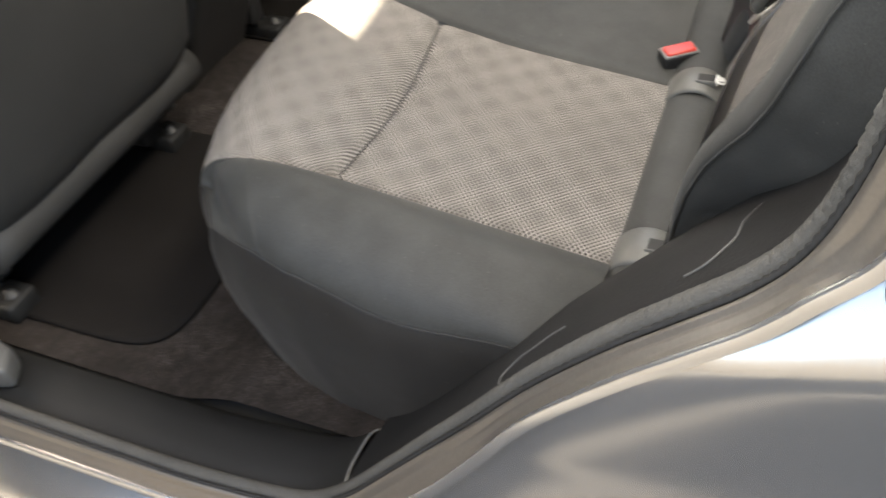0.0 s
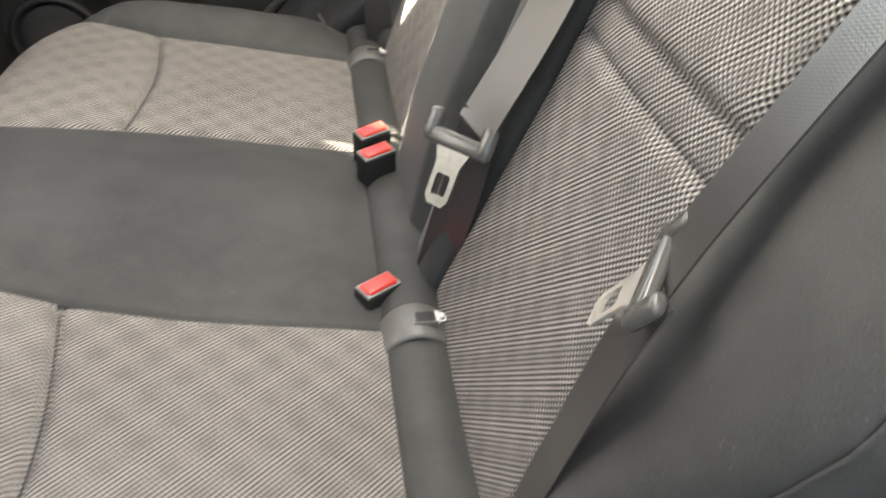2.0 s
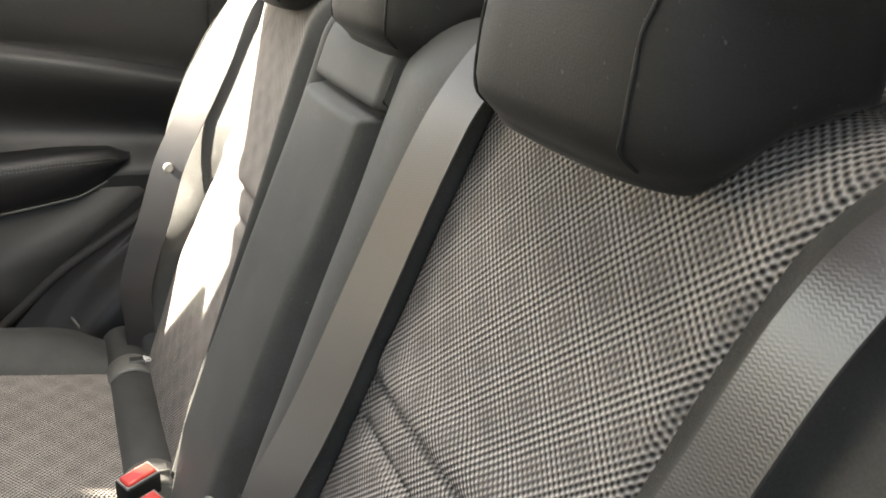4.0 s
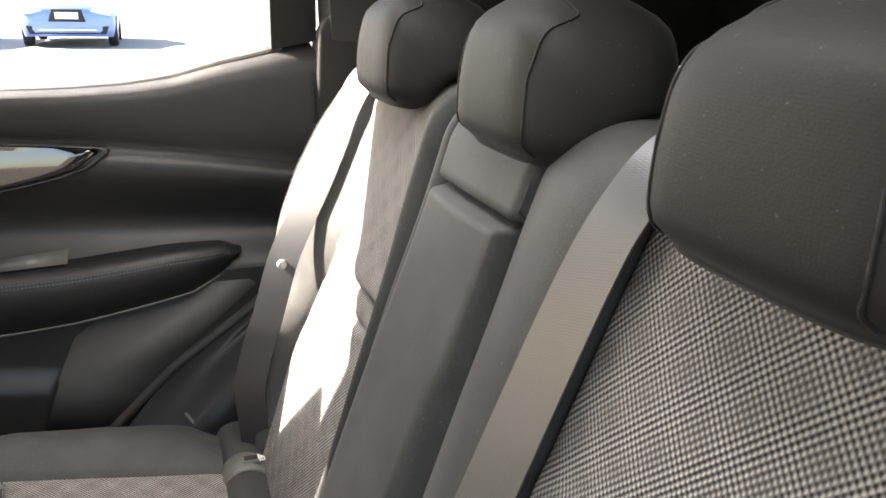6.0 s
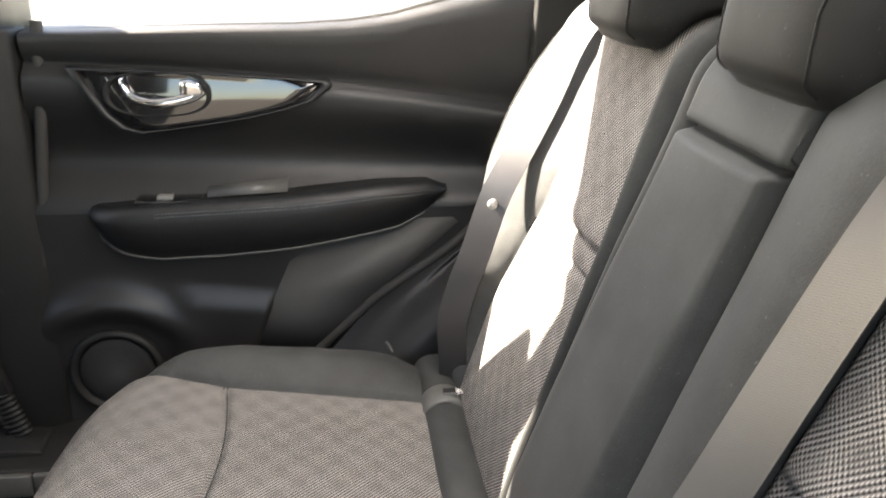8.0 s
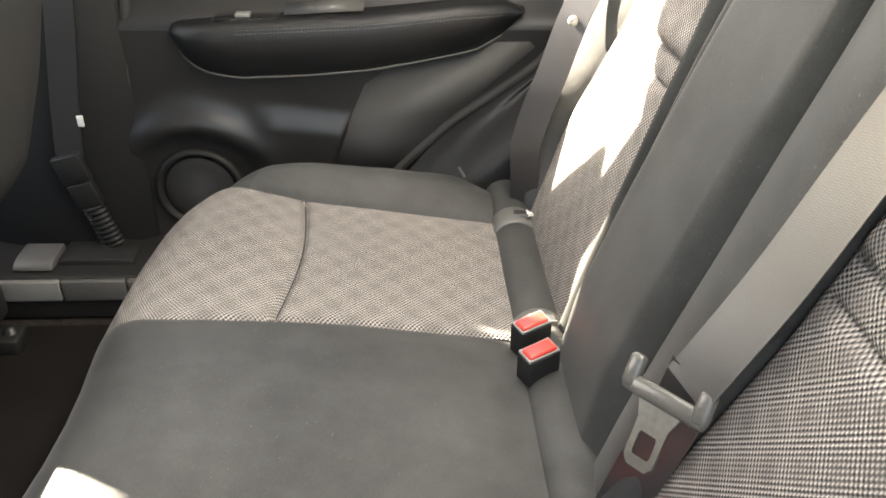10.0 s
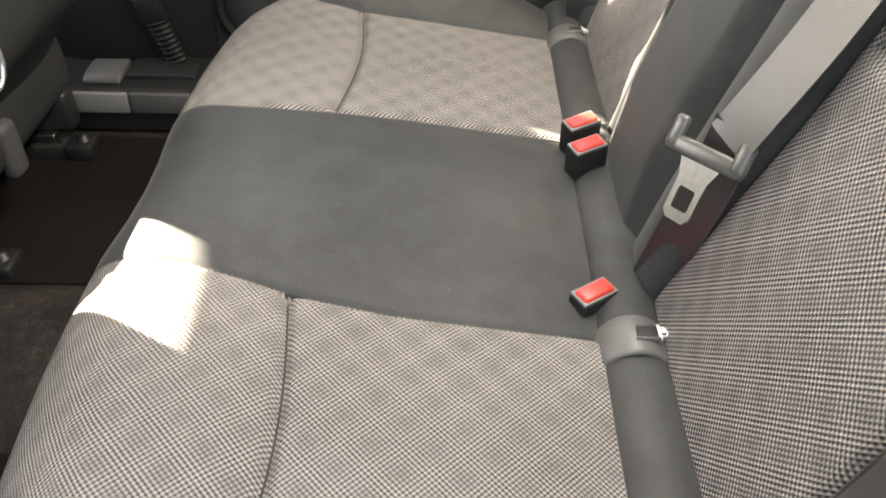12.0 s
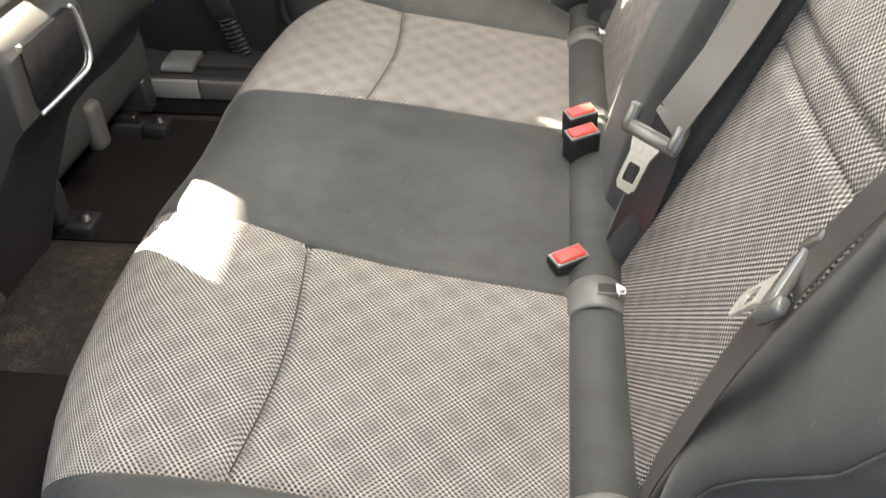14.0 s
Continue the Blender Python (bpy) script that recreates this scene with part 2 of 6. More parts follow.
def obj(name, verts, faces, mat, parent=None, label="", smooth=True, uvs=None):
    me = bpy.data.meshes.new(name)
    if parent is not None:
        o = parent.matrix_basis.translation if parent.parent is None else parent.parent.matrix_basis.translation
        verts = [(v[0] - o[0], v[1] - o[1], v[2] - o[2]) for v in verts]
    me.from_pydata([tuple(v) for v in verts], [], [tuple(f) for f in faces])
    if uvs is not None:
        lay = me.uv_layers.new(name="UVMap")
        for l in me.loops:
            lay.data[l.index].uv = uvs[l.vertex_index]
    me.materials.append(mat)
    if smooth:
        me.polygons.foreach_set("use_smooth", [True] * len(me.polygons))
    me.update()
    ob = new(name, me)
    if parent is not None:
        ob.parent = parent
    if label:
        ob["label"] = label
    return ob


def part(name, bm, mat, parent, label="", smooth=True, sharp=None):
    """Links a bmesh as one mesh under a thing or a part."""
    bmesh.ops.recalc_face_normals(bm, faces=bm.faces)
    if sharp is not None:
        for e in bm.edges:
            if len(e.link_faces) == 2 and e.calc_face_angle(0) > radians(sharp):
                e.smooth = False
    me = bpy.data.meshes.new(name)
    if parent is not None:
        o = parent.matrix_basis.translation if parent.parent is None else parent.parent.matrix_basis.translation
        bmesh.ops.translate(bm, verts=bm.verts, vec=-Vector(o))
    bm.to_mesh(me)
    bm.free()
    me.materials.append(mat)
    if smooth:
        me.polygons.foreach_set("use_smooth", [True] * len(me.polygons))
    ob = new(name, me)
    if parent is not None:
        ob.parent = parent
    if label:
        ob["label"] = label
    return ob


def sheet(fn, us, vs, flip=False):
    """Verts, faces and UVs of a grid; fn(u, v) gives x, y, z, s, t."""
    pts = [fn(u, v) for u in us for v in vs]
    n = len(vs)
    faces = []
    for i in range(len(us) - 1):
        for j in range(n - 1):
            q = (i * n + j, (i + 1) * n + j, (i + 1) * n + j + 1, i * n + j + 1)
            faces.append(q[::-1] if flip else q)
    return [p[:3] for p in pts], faces, [p[3:5] for p in pts]


def box_bm(lo, hi, bevel=0.004, seg=2):
    bm = bmesh.new()
    bmesh.ops.create_cube(bm, size=1)
    for v in bm.verts:
        v.co = Vector([lo[i] + (v.co[i] + 0.5) * (hi[i] - lo[i]) for i in range(3)])
    if bevel:
        bmesh.ops.bevel(bm, geom=bm.edges[:], offset=bevel, segments=seg, affect="EDGES", profile=0.5)
    return bm


def ring_loft(rings, close=True, caps=True):
    """Joins rings of equal length into a skin."""
    bm = bmesh.new()
    rows = [[bm.verts.new(p) for p in r] for r in rings]
    n = len(rows[0])
    for a, b in zip(rows, rows[1:]):
        for i in range(n if close else n - 1):
            j = (i + 1) % n
            bm.faces.new((a[i], a[j], b[j], b[i]))
    if caps:
        bm.faces.new(rows[0][::-1])
        bm.faces.new(rows[-1])
    return bm


def smooth_path(pts, n=10):
    """Catmull-Rom through the points."""
    p = [Vector(q) for q in pts]
    out = []
    for i in range(len(p) - 1):
        a, b, c, d = p[max(i - 1, 0)], p[i], p[i + 1], p[min(i + 2, len(p) - 1)]
        for k in range(n):
            t = k / n
            out.append(0.5 * (2 * b + (c - a) * t + (2 * a - 5 * b + 4 * c - d) * t * t + (3 * b - a - 3 * c + d) * t ** 3))
    out.append(p[-1])
    return out


def tube_bm(pts, radius, sides=8, flat=None):
    """A round cord along points; flat=(w, h) gives an oval with the given half sizes."""
    rings = []
    up = Vector((0, 0, 1))
    for i, p in enumerate(pts):
        d = (Vector(pts[min(i + 1, len(pts) - 1)]) - Vector(pts[max(i - 1, 0)])).normalized()
        s = d.cross(up)
        if s.length < 1e-3:
            s = d.cross(Vector((0, 1, 0)))
        s.normalize()
        t = s.cross(d).normalized()
        w, h = flat if flat else (radius, radius)
        rings.append([Vector(p) + s * (w * math.cos(a)) + t * (h * math.sin(a)) for a in [2 * math.pi * k / sides for k in range(sides)]])
    return ring_loft(rings)


def lathe_bm(profile, centre, axis="y", n=40):
    """Turns (radius, offset) pairs round an axis through centre."""
    rings = []
    for r, o in profile:
        ring = []
        for k in range(n):
            a = 2 * math.pi * k / n
            c, s = r * math.cos(a), r * math.sin(a)
            d = {"y": (c, o, s), "z": (c, s, o), "x": (o, c, s)}[axis]
            ring.append(Vector(centre) + Vector(d))
        rings.append(ring)
    return ring_loft(rings)


def prism_bm(outline, axis, a, b, bevel=0.0, seg=2):
    """Extrudes an outline of pairs along an axis from a to b."""
    def at(p, o):
        return {"x": (o, p[0], p[1]), "y": (p[0], o, p[1]), "z": (p[0], p[1], o)}[axis]
    bm = ring_loft([[at(p, a) for p in outline], [at(p, b) for p in outline]])
    bmesh.ops.recalc_face_normals(bm, faces=bm.faces)
    if bevel:
        bmesh.ops.bevel(bm, geom=[e for e in bm.edges if e.calc_face_angle(0) > 0.5], offset=bevel, segments=seg, affect="EDGES", profile=0.5)
    return bm


def strap(name, pts, width, across, mat, parent, label="", thick=0.0013):
    """A flat strap along a path; across gives its width direction."""
    path = smooth_path(pts, 8)
    run, verts, uvs, faces = 0.0, [], [], []
    m = 5
    top, low = [], []
    for i, p in enumerate(path):
        if i:
            run += (p - path[i - 1]).length
        d = (path[min(i + 1, len(path) - 1)] - path[max(i - 1, 0)]).normalized()
        k = i / (len(path) - 1) * (len(across) - 1)
        lo = min(int(k), len(across) - 2) if len(across) > 1 else 0
        w = Vector(across[lo]).lerp(Vector(across[min(lo + 1, len(across) - 1)]), k - lo)
        w = (w - d * w.dot(d)).normalized()
        nrm = d.cross(w)
        for side, row in ((1, top), (-1, low)):
            row.append([(p + w * (e * width) + nrm * (side * thick / 2), (e * width, run)) for e in (-0.5, -0.25, 0, 0.25, 0.5)])

    def skin(rows, flip):
        base, n = len(verts), len(rows[0])
        for r in rows:
            verts.extend(q for q, _ in r)
            uvs.extend(t for _, t in r)
        for i in range(len(rows) - 1):
            for j in range(n - 1):
                q = (base + i * n + j, base + i * n + j + 1, base + (i + 1) * n + j + 1, base + (i + 1) * n + j)
                faces.append(q[::-1] if flip else q)
    skin(top, False)
    skin(low, True)
    skin([[a[0], b[0]] for a, b in zip(low, top)], False)
    skin([[a[-1], b[-1]] for a, b in zip(top, low)], False)
    return obj(name, verts, faces, mat, parent, label, uvs=uvs)


def lerp_table(table, x):
    return float(np.interp(x, [a for a, _ in table], [b for _, b in table]))


def spaced(a, b, n):
    return [a + (b - a) * i / n for i in range(n + 1)]


def bell(d, w):
    return math.exp(-(d / w) ** 2)


def ease(t):
    t = min(max(t, 0.0), 1.0)
    return t * t * (3 - 2 * t)


# ---------------------------------------------------------------- rear bench: the seat cushion
MID = 0.65                                   # the car's middle; the far half mirrors the near one


def side_y(w, far):
    return 2 * MID - w if far else w


def insert_out(x):
    return lerp_table([(0.0, 0.147), (0.09, 0.152), (0.15, 0.162), (0.21, 0.169), (0.5, 0.169)], x)


def insert_in(x):
    return lerp_table([(0.0, 0.505), (0.1, 0.502), (0.16, 0.491), (0.21, 0.480), (0.3, 0.471), (0.5, 0.471)], x)


def outline_y(x):
    return lerp_table([(0.0, 0.150), (0.03, 0.138), (0.06, 0.115), (0.1, 0.088), (0.15, 0.066), (0.21, 0.050), (0.33, 0.036), (0.45, 0.040), (0.5, 0.055)], x)


def front_x(k):
    return lerp_table([(0, 0.100), (0.25, 0.081), (0.5, 0.067), (0.75, 0.055), (1, 0.044), (1.1, 0.034), (1.2, 0.025), (1.35, 0.014), (1.6, 0.005), (2, -0.003), (2.3, -0.001), (3, 0.003)], k)


def line_y(k, x):
    """Distance from the car's side of line k: 0 outer edge, 1 and 2 insert seams, 3 the middle."""
    pts = (outline_y(x), insert_out(x), insert_in(x), MID)
    i = min(int(k), 2)
    return pts[i] + (pts[i + 1] - pts[i]) * (k - i)


SEAM_X = 0.206


def seam_bow(k):
    """The cross seam curves backwards in the middle of the insert."""
    return 0.014 * math.sin(math.pi * (k - 1)) - 0.006 * (k - 1) if 1 < k < 2 else 0.0


BACK_X = 0.498


def cushion_z(x, w, k):
    t = min(max((x + 0.02) / 0.22, 0), 1)
    z = 0.679 - 0.15 * (max(x, 0.2) - 0.2) + 0.022 * (1 - t ** 2.2)
    if k <= 1:                                # side bolster
        z += 0.036 * math.sin(math.pi * min(1 - k, 0.62)) * ease((0.62 - x) / 0.2) * (0.25 + 0.75 * ease((x - front_x(k)) / 0.15))
        z -= 0.012 * ease((x - 0.40) / 0.1) * (1 - k)
    elif k <= 2:                              # woven insert, softly padded
        z += 0.005 * math.sin(math.pi * (k - 1)) * math.sin(math.pi * min(max((x - SEAM_X - seam_bow(k)) / 0.3, 0), 1))
        z += 0.006 * math.sin(math.pi * (k - 1)) * ease((SEAM_X + seam_bow(k) - x) / 0.05)
        z -= 0.008 * bell(x - SEAM_X - seam_bow(k), 0.0055)
    else:
        z += 0.009 * math.sin(math.pi / 2 * min((k - 2) * 1.4, 1)) - 0.004 * ease((x - 0.44) / 0.06)
        # wear dents along the middle section's edge
        z += 0.0022 * (noise.noise(Vector((x * 14, w * 22, 0.3)))) * bell(k - 2.12, 0.12)
    for e in (insert_out(x), insert_in(x)):
        z -= (0.0016 + 0.0020 * ease((x - 0.10) / 0.06)) * bell(w - e, 0.0042)
    z += 0.0016 * noise.noise(Vector((x * 9, w * 9, 1.7)))
    full = lerp_table([(0.8, 0.0), (1.2, 1.0), (2.1, 1.0), (2.6, 0.0)], k)     # the inserts' front edge is fuller
    p = max(1 - (x - front_x(k)) / (0.085 - 0.023 * full), 0)
    q = max(1 - (w - outline_y(x)) / 0.085, 0) if k < 1 else 0
    m = min(1.0, math.hypot(p, q))
    r = ((0.070 - 0.014 * full) * p * p + (0.034 + edge_drop(x)) * q * q) / max(p * p + q * q, 1e-9)
    return z - r * (1 - math.sqrt(max(1 - m * m, 0)))


def edge_drop(x):
    """How much further the outer bolster rolls down to its piping in the middle of its length."""
    return lerp_table([(0.10, 0.0), (0.16, 0.006), (0.20, 0.014), (0.25, 0.020), (0.30, 0.023), (0.36, 0.017), (0.42, 0.004), (0.46, -0.010), (0.5, -0.012)], x)


def cushion_rows(lo, hi):
    rows = [("d", d) for d in (0, 0.0006, 0.0025, 0.0055, 0.010, 0.016, 0.024, 0.034, 0.046, 0.06, 0.075)]
    mid = [("x", x) for x in spaced(0.09, SEAM_X - 0.012, 12)[0:]]
    near = [("x", SEAM_X + d) for d in (-0.008, -0.0055, -0.0035, -0.0018, 0)]
    near2 = [("x", SEAM_X + d) for d in (0, 0.0018, 0.0035, 0.0055, 0.008)]
    rest = [("x", x) for x in spaced(SEAM_X + 0.013, BACK_X, 36)]
    full = rows + mid + near + near2[1:] + rest
    if lo == "front":
        return rows + mid + near
    if lo == "rear":
        return near2 + rest
    return full


EDGE = [0, 0.006, 0.012, 0.02, 0.03, 0.045, 0.06]
KB = [0, 0.005, 0.02, 0.045, 0.08, 0.125, 0.18, 0.25, 0.33, 0.42, 0.52, 0.63, 0.74, 0.83, 0.9, 0.93, 0.955, 0.975, 1.0]
KI = [1 + e for e in EDGE] + [1 + t for t in spaced(0.078, 0.922, 26)] + [2 - e for e in EDGE[::-1]]
KC = [2 + e for e in EDGE] + [2 + t for t in spaced(0.078, 1.0, 14)]

bench = thing("rear_seat_cushion", "grey check woven rear bench cushion with dark cloth bolsters", "car seat", (0.28, MID, 0.40))


def cushion_piece(name, ks, rows, mat, far, label=""):
    def fn(k, row):
        x = front_x(k) + row[1] if row[0] == "d" else max(row[1], front_x(k) + 0.08)
        x += seam_bow(k) * max(0, 1 - abs(x - SEAM_X) / 0.1)
        w = line_y(k, x)
        z = cushion_z(x, w, k)
        return x, side_y(w, far), z, w, x - 0.9 * max(0.08 - (x - front_x(k)), 0) * (1 - (x - front_x(k)) / 0.08)
    v, f, uv = sheet(fn, ks, rows, flip=not far)
    return obj(name, v, f, mat, bench, label, uvs=uv)


for far in (False, True):
    cushion_piece("side_bolster", KB, cushion_rows("all", 0), CLOTH, far, "plain dark ribbed cloth bolster")
    cushion_piece("thigh_insert", KI, cushion_rows("front", 0), FABRIC, far, "grey woven check insert")
    cushion_piece("seat_insert", KI, cushion_rows("rear", 0), FABRIC, far, "grey woven check insert")
# middle section in one piece
v, f, uv = sheet(lambda k, row: (lambda x, kk: (x, line_y(kk, x) if k <= 3 else 2 * MID - line_y(kk, x), cushion_z(x, line_y(kk, x), kk), k, x))(
    front_x(k if k <= 3 else 6 - k) + row[1] if row[0] == "d" else max(row[1], front_x(k if k <= 3 else 6 - k) + 0.08), k if k <= 3 else 6 - k),
    KC + [6 - k for k in KC[-2::-1]], cushion_rows("all", 0), flip=True)
uv = [(p[1], p[0]) for p in v]
obj("middle_section", v, f, CLOTH, bench, "plain dark ribbed cloth middle seat", uvs=uv)


def skirt(name, path, mat, label=""):
    """The upright valance under the cushion's edge; path: edge points with inward directions."""
    rows = []
    run = 0
    verts, uvs = [], []
    prof = [(0, 0.0), (0.02, -0.003), (0.06, -0.006), (0.12, -0.009), (0.2, -0.010), (0.32, -0.010), (0.5, -0.004), (0.75, 0.008), (1, 0.022)]
    for i, (p, n) in enumerate(path):
        if i:
            run += (p - path[i - 1][0]).length
        for t, o in prof:
            verts.append(p + n * o + Vector((0, 0, -(p.z - 0.395) * t)))
            uvs.append((run, t * 0.25))
    m = len(prof)
    faces = [(i * m + j, i * m + j + 1, (i + 1) * m + j + 1, (i + 1) * m + j) for i in range(len(path) - 1) for j in range(m - 1)]
    return obj(name, verts, faces, mat, bench, label, uvs=uvs)


def edge_path(far):
    pts = []
    for x in spaced(BACK_X, front_x(0), 44):
        pts.append(Vector((x, side_y(outline_y(x), far), cushion_z(x, outline_y(x), 0))))
    for k in KB[1:] + KI[1:] + KC[1:]:
        x = front_x(k)
        w = line_y(k, x)
        pts.append(Vector((x, side_y(w, far), cushion_z(x, w, k))))
    out = []
    for i, p in enumerate(pts):
        d = pts[min(i + 1, len(pts) - 1)] - pts[max(i - 1, 0)]
        n = Vector((d.y, -d.x, 0)).normalized() * (-1 if far else 1)
        out.append((p, n))
    return out


for far in (False, True):
    path = edge_path(far)
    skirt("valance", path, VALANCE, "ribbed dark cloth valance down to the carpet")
    cord = [p - n * 0.0005 for p, n in path][::2]
    part("piping", tube_bm(cord, 0.0016, 6), THREAD, bench, "dark sewn piping")


def pad(name, y0, y1, label):
    """The narrow padded strip in the crease between cushion and backrest."""
    def fn(a, y):
        e = min(y - y0, y1 - y)
        r = 0.036 * (1 - 0.03 * bell(e, 0.004))
        return 0.529 - r * math.cos(a), y, 0.607 + (0.0435 + 0.002 * noise.noise(Vector((y * 12, 0, 4)))) * math.sin(a) ** 0.6 * (1 - 0.02 * bell(e, 0.003)), y, a * 0.03
    v, f, uv = sheet(fn, spaced(0.0, math.pi, 16), spaced(y0, y1, max(6, int((y1 - y0) / 0.008))), flip=True)
    return obj(name, v, f, CLOTH, bench, label, uvs=uv)


for y0, y1 in ((0.05, 0.180), (0.182, 0.457), (0.459, 0.841), (0.843, 1.118), (1.120, 1.25)):
    pad("crease_pad", y0, y1, "smooth dark cloth strip in the crease")

# stitched line in the middle of each cross seam
for far in (False, True):
    line = []
    for t in spaced(0.01, 0.99, 30):
        x = SEAM_X + seam_bow(1 + t)
        w = line_y(1 + t, x)
        line.append((x, side_y(w, far), cushion_z(x, w, 1 + t) - 0.0006))
    part("cross_seam", tube_bm(line, 0.0016, 6), THREAD, bench, "dark sewn seam")


ANCHOR = mottled("anchor_plastic", (0.085, 0.085, 0.080), (0.120, 0.120, 0.113), 0.42, 30, 500, 0.3, 0.0005)


def child_anchor(y_mid, marked=False):
    """Grey plastic guide with a slot for a child seat, in the seat crease."""
    e = thing("child_seat_anchor", "pale grey plastic child seat anchor in the seat crease", "seat anchor", (0.53, y_mid, 0.64), "child seat anchors")
    h = 0.0245
    rings = []
    for a in spaced(-0.15, math.pi + 0.15, 18):
        x, z = 0.528 - 0.0385 * math.cos(a), 0.612 + 0.0445 * max(math.sin(a), -0.3) ** 1 if math.sin(a) > 0 else 0.612 + 0.0445 * math.sin(a)
        rings.append((x, z))
    bm = bmesh.new()
    rows = []
    for s, rr in ((-h, 0.96), (-h + 0.003, 1.0), (h - 0.003, 1.0), (h, 0.96)):
        rows.append([bm.verts.new((0.528 + (x - 0.528) * rr, y_mid + s, 0.612 + (z - 0.612) * rr)) for x, z in rings])
    inner = [[bm.verts.new((0.528 + (x - 0.528) * 0.9, y_mid + s, 0.612 + (z - 0.612) * 0.9)) for x, z in rings] for s in (-h, h)]
    rows = [inner[0]] + rows + [inner[1]]
    for a, b in zip(rows, rows[1:]):
        for i in range(len(a) - 1):
            bm.faces.new((a[i], a[i + 1], b[i + 1], b[i]))
    part("guide", bm, ANCHOR, e)
    part("slot", prism_bm([(0.527, y_mid - 0.008), (0.547, y_mid - 0.008), (0.547, y_mid + 0.008), (0.527, y_mid + 0.008)], "z", 0.640, 0.6576, 0.001), GRILLE, e, "dark open slot")
    if marked:
        mark = [(0.5525 + 0.0050 * math.cos(t), y_mid + 0.004 + 0.0058 * math.sin(t), 0.6530 - 0.35 * 0.0050 * math.cos(t)) for t in spaced(0, 2 * math.pi, 16)]
        part("round_mark", tube_bm(mark, 0.0011, 6), PLATE_WHITE, e, "white moulded ring mark")
        part("mark_bar", box_bm((0.5460, y_mid - 0.0095, 0.6545), (0.5500, y_mid + 0.0095, 0.6572), 0.0006, 1), PLATE_WHITE, e, "white moulded bar")
        part("mark_dot", box_bm((0.5505, y_mid + 0.001, 0.6535), (0.5550, y_mid + 0.007, 0.6552), 0.0006, 1), PLATE_WHITE, e, "white moulded figure")
    part("rim", box_bm((0.5255, y_mid - 0.0100, 0.6500), (0.5485, y_mid - 0.0078, 0.6590), 0.0005, 1), ANCHOR, e)
    return e


child_anchor(0.461, True)
child_anchor(0.181)
child_anchor(0.842)
child_anchor(1.119, True)


def belt_buckle(at, rx, ry, rz, label):
    """A black buckle with a red release button."""
    e = thing("belt_buckle", label, "belt buckle", at, "seat belt buckles")
    m = pose(*at, rx, ry, rz) @ Matrix.Scale(0.88, 4)

    def add(name, lo, hi, bevel, mat, lab=""):
        bm = box_bm(lo, hi, bevel, 3)
        bmesh.ops.transform(bm, matrix=m, verts=bm.verts)
        return part(name, bm, mat, e, lab, sharp=50)
    add("body", (-0.0255, -0.0155, -0.055), (0.0255, 0.0155, 0.0235), 0.005, PLASTIC, "black plastic shell")
    bm = box_bm((-0.0220, -0.0120, 0.018), (0.0220, 0.0110, 0.0285), 0.0048, 4)
    for v in bm.verts:                                   # the button's face is dished along its length
        if v.co.z > 0.0270:
            v.co.z -= 0.0018 * bell(v.co.y, 0.006)
    bmesh.ops.transform(bm, matrix=m, verts=bm.verts)
    part("button", bm, RED, e, "bright red release button", sharp=50)
    press = box_bm((-0.0150, -0.0050, 0.0262), (0.0150, 0.0045, 0.0276), 0.0006, 2)
    bmesh.ops.transform(press, matrix=m, verts=press.verts)
    part("press_mark", press, RED, e, "moulded mark on the button", sharp=50)
    add("lip", (-0.0240, -0.0135, 0.018), (0.0240, 0.0135, 0.0246), 0.0015, PLASTIC_GREY, "pale worn slot edge")
    add("stalk", (-0.016, -0.006, -0.10), (0.016, 0.006, -0.05), 0.003, PLASTIC)
    return e


belt_buckle((0.496, 0.522, 0.6310), 2, -2, 33, "black seat belt buckle with red button by near seat")
belt_buckle((0.512, 0.750, 0.6600), 5, -5, 27, "black seat belt buckle with sunlit red button in crease")
belt_buckle((0.511, 0.8065, 0.6585), 5, -5, 27, "black seat belt buckle with sunlit red button by far seat")


# ---------------------------------------------------------------- rear bench: the backrests
def back_plane(z):
    return 0.565 + 0.31 * (z - 0.68)


def bolster_in(z):
    return lerp_table([(0.6, 0.222), (0.7, 0.224), (0.82, 0.224), (0.87, 0.220), (0.93, 0.214), (1.01, 0.213), (1.12, 0.198), (1.18, 0.186), (1.24, 0.165)], z)


def bolster_in_far(z):
    return lerp_table([(0.6, 0.155), (0.70, 0.142), (0.754, 0.136), (0.82, 0.146), (0.875, 0.166), (0.927, 0.187), (0.964, 0.202), (1.01, 0.213), (1.12, 0.198), (1.18, 0.186), (1.24, 0.165)], z)


def insert_far(z):
    return lerp_table([(0.6, 0.525), (0.67, 0.522), (0.77, 0.508), (0.9, 0.484), (1.0, 0.474), (1.18, 0.452), (1.24, 0.446)], z)


def panel_near(z):
    return lerp_table([(0.6, 0.615), (0.7, 0.612), (0.9, 0.600), (1.14, 0.588), (1.24, 0.58)], z)


def panel_far(z):
    return lerp_table([(0.6, 0.805), (0.75, 0.80), (0.95, 0.785), (1.14, 0.768), (1.24, 0.765)], z)


def back_lines(z, wide):
    if wide:
        return (0.028, bolster_in(z), insert_far(z), panel_near(z), panel_far(z), 0.817 - 0.015 * ease((z - 0.95) / 0.25))
    outer = 0.478 - 0.008 * ease((z - 0.95) / 0.25)
    return (0.028, bolster_in_far(z), min(insert_far(z) - 0.015, outer - 0.022), outer)


SEAMS_Z = (0.940, 0.977)
PANEL_TOP = 1.147


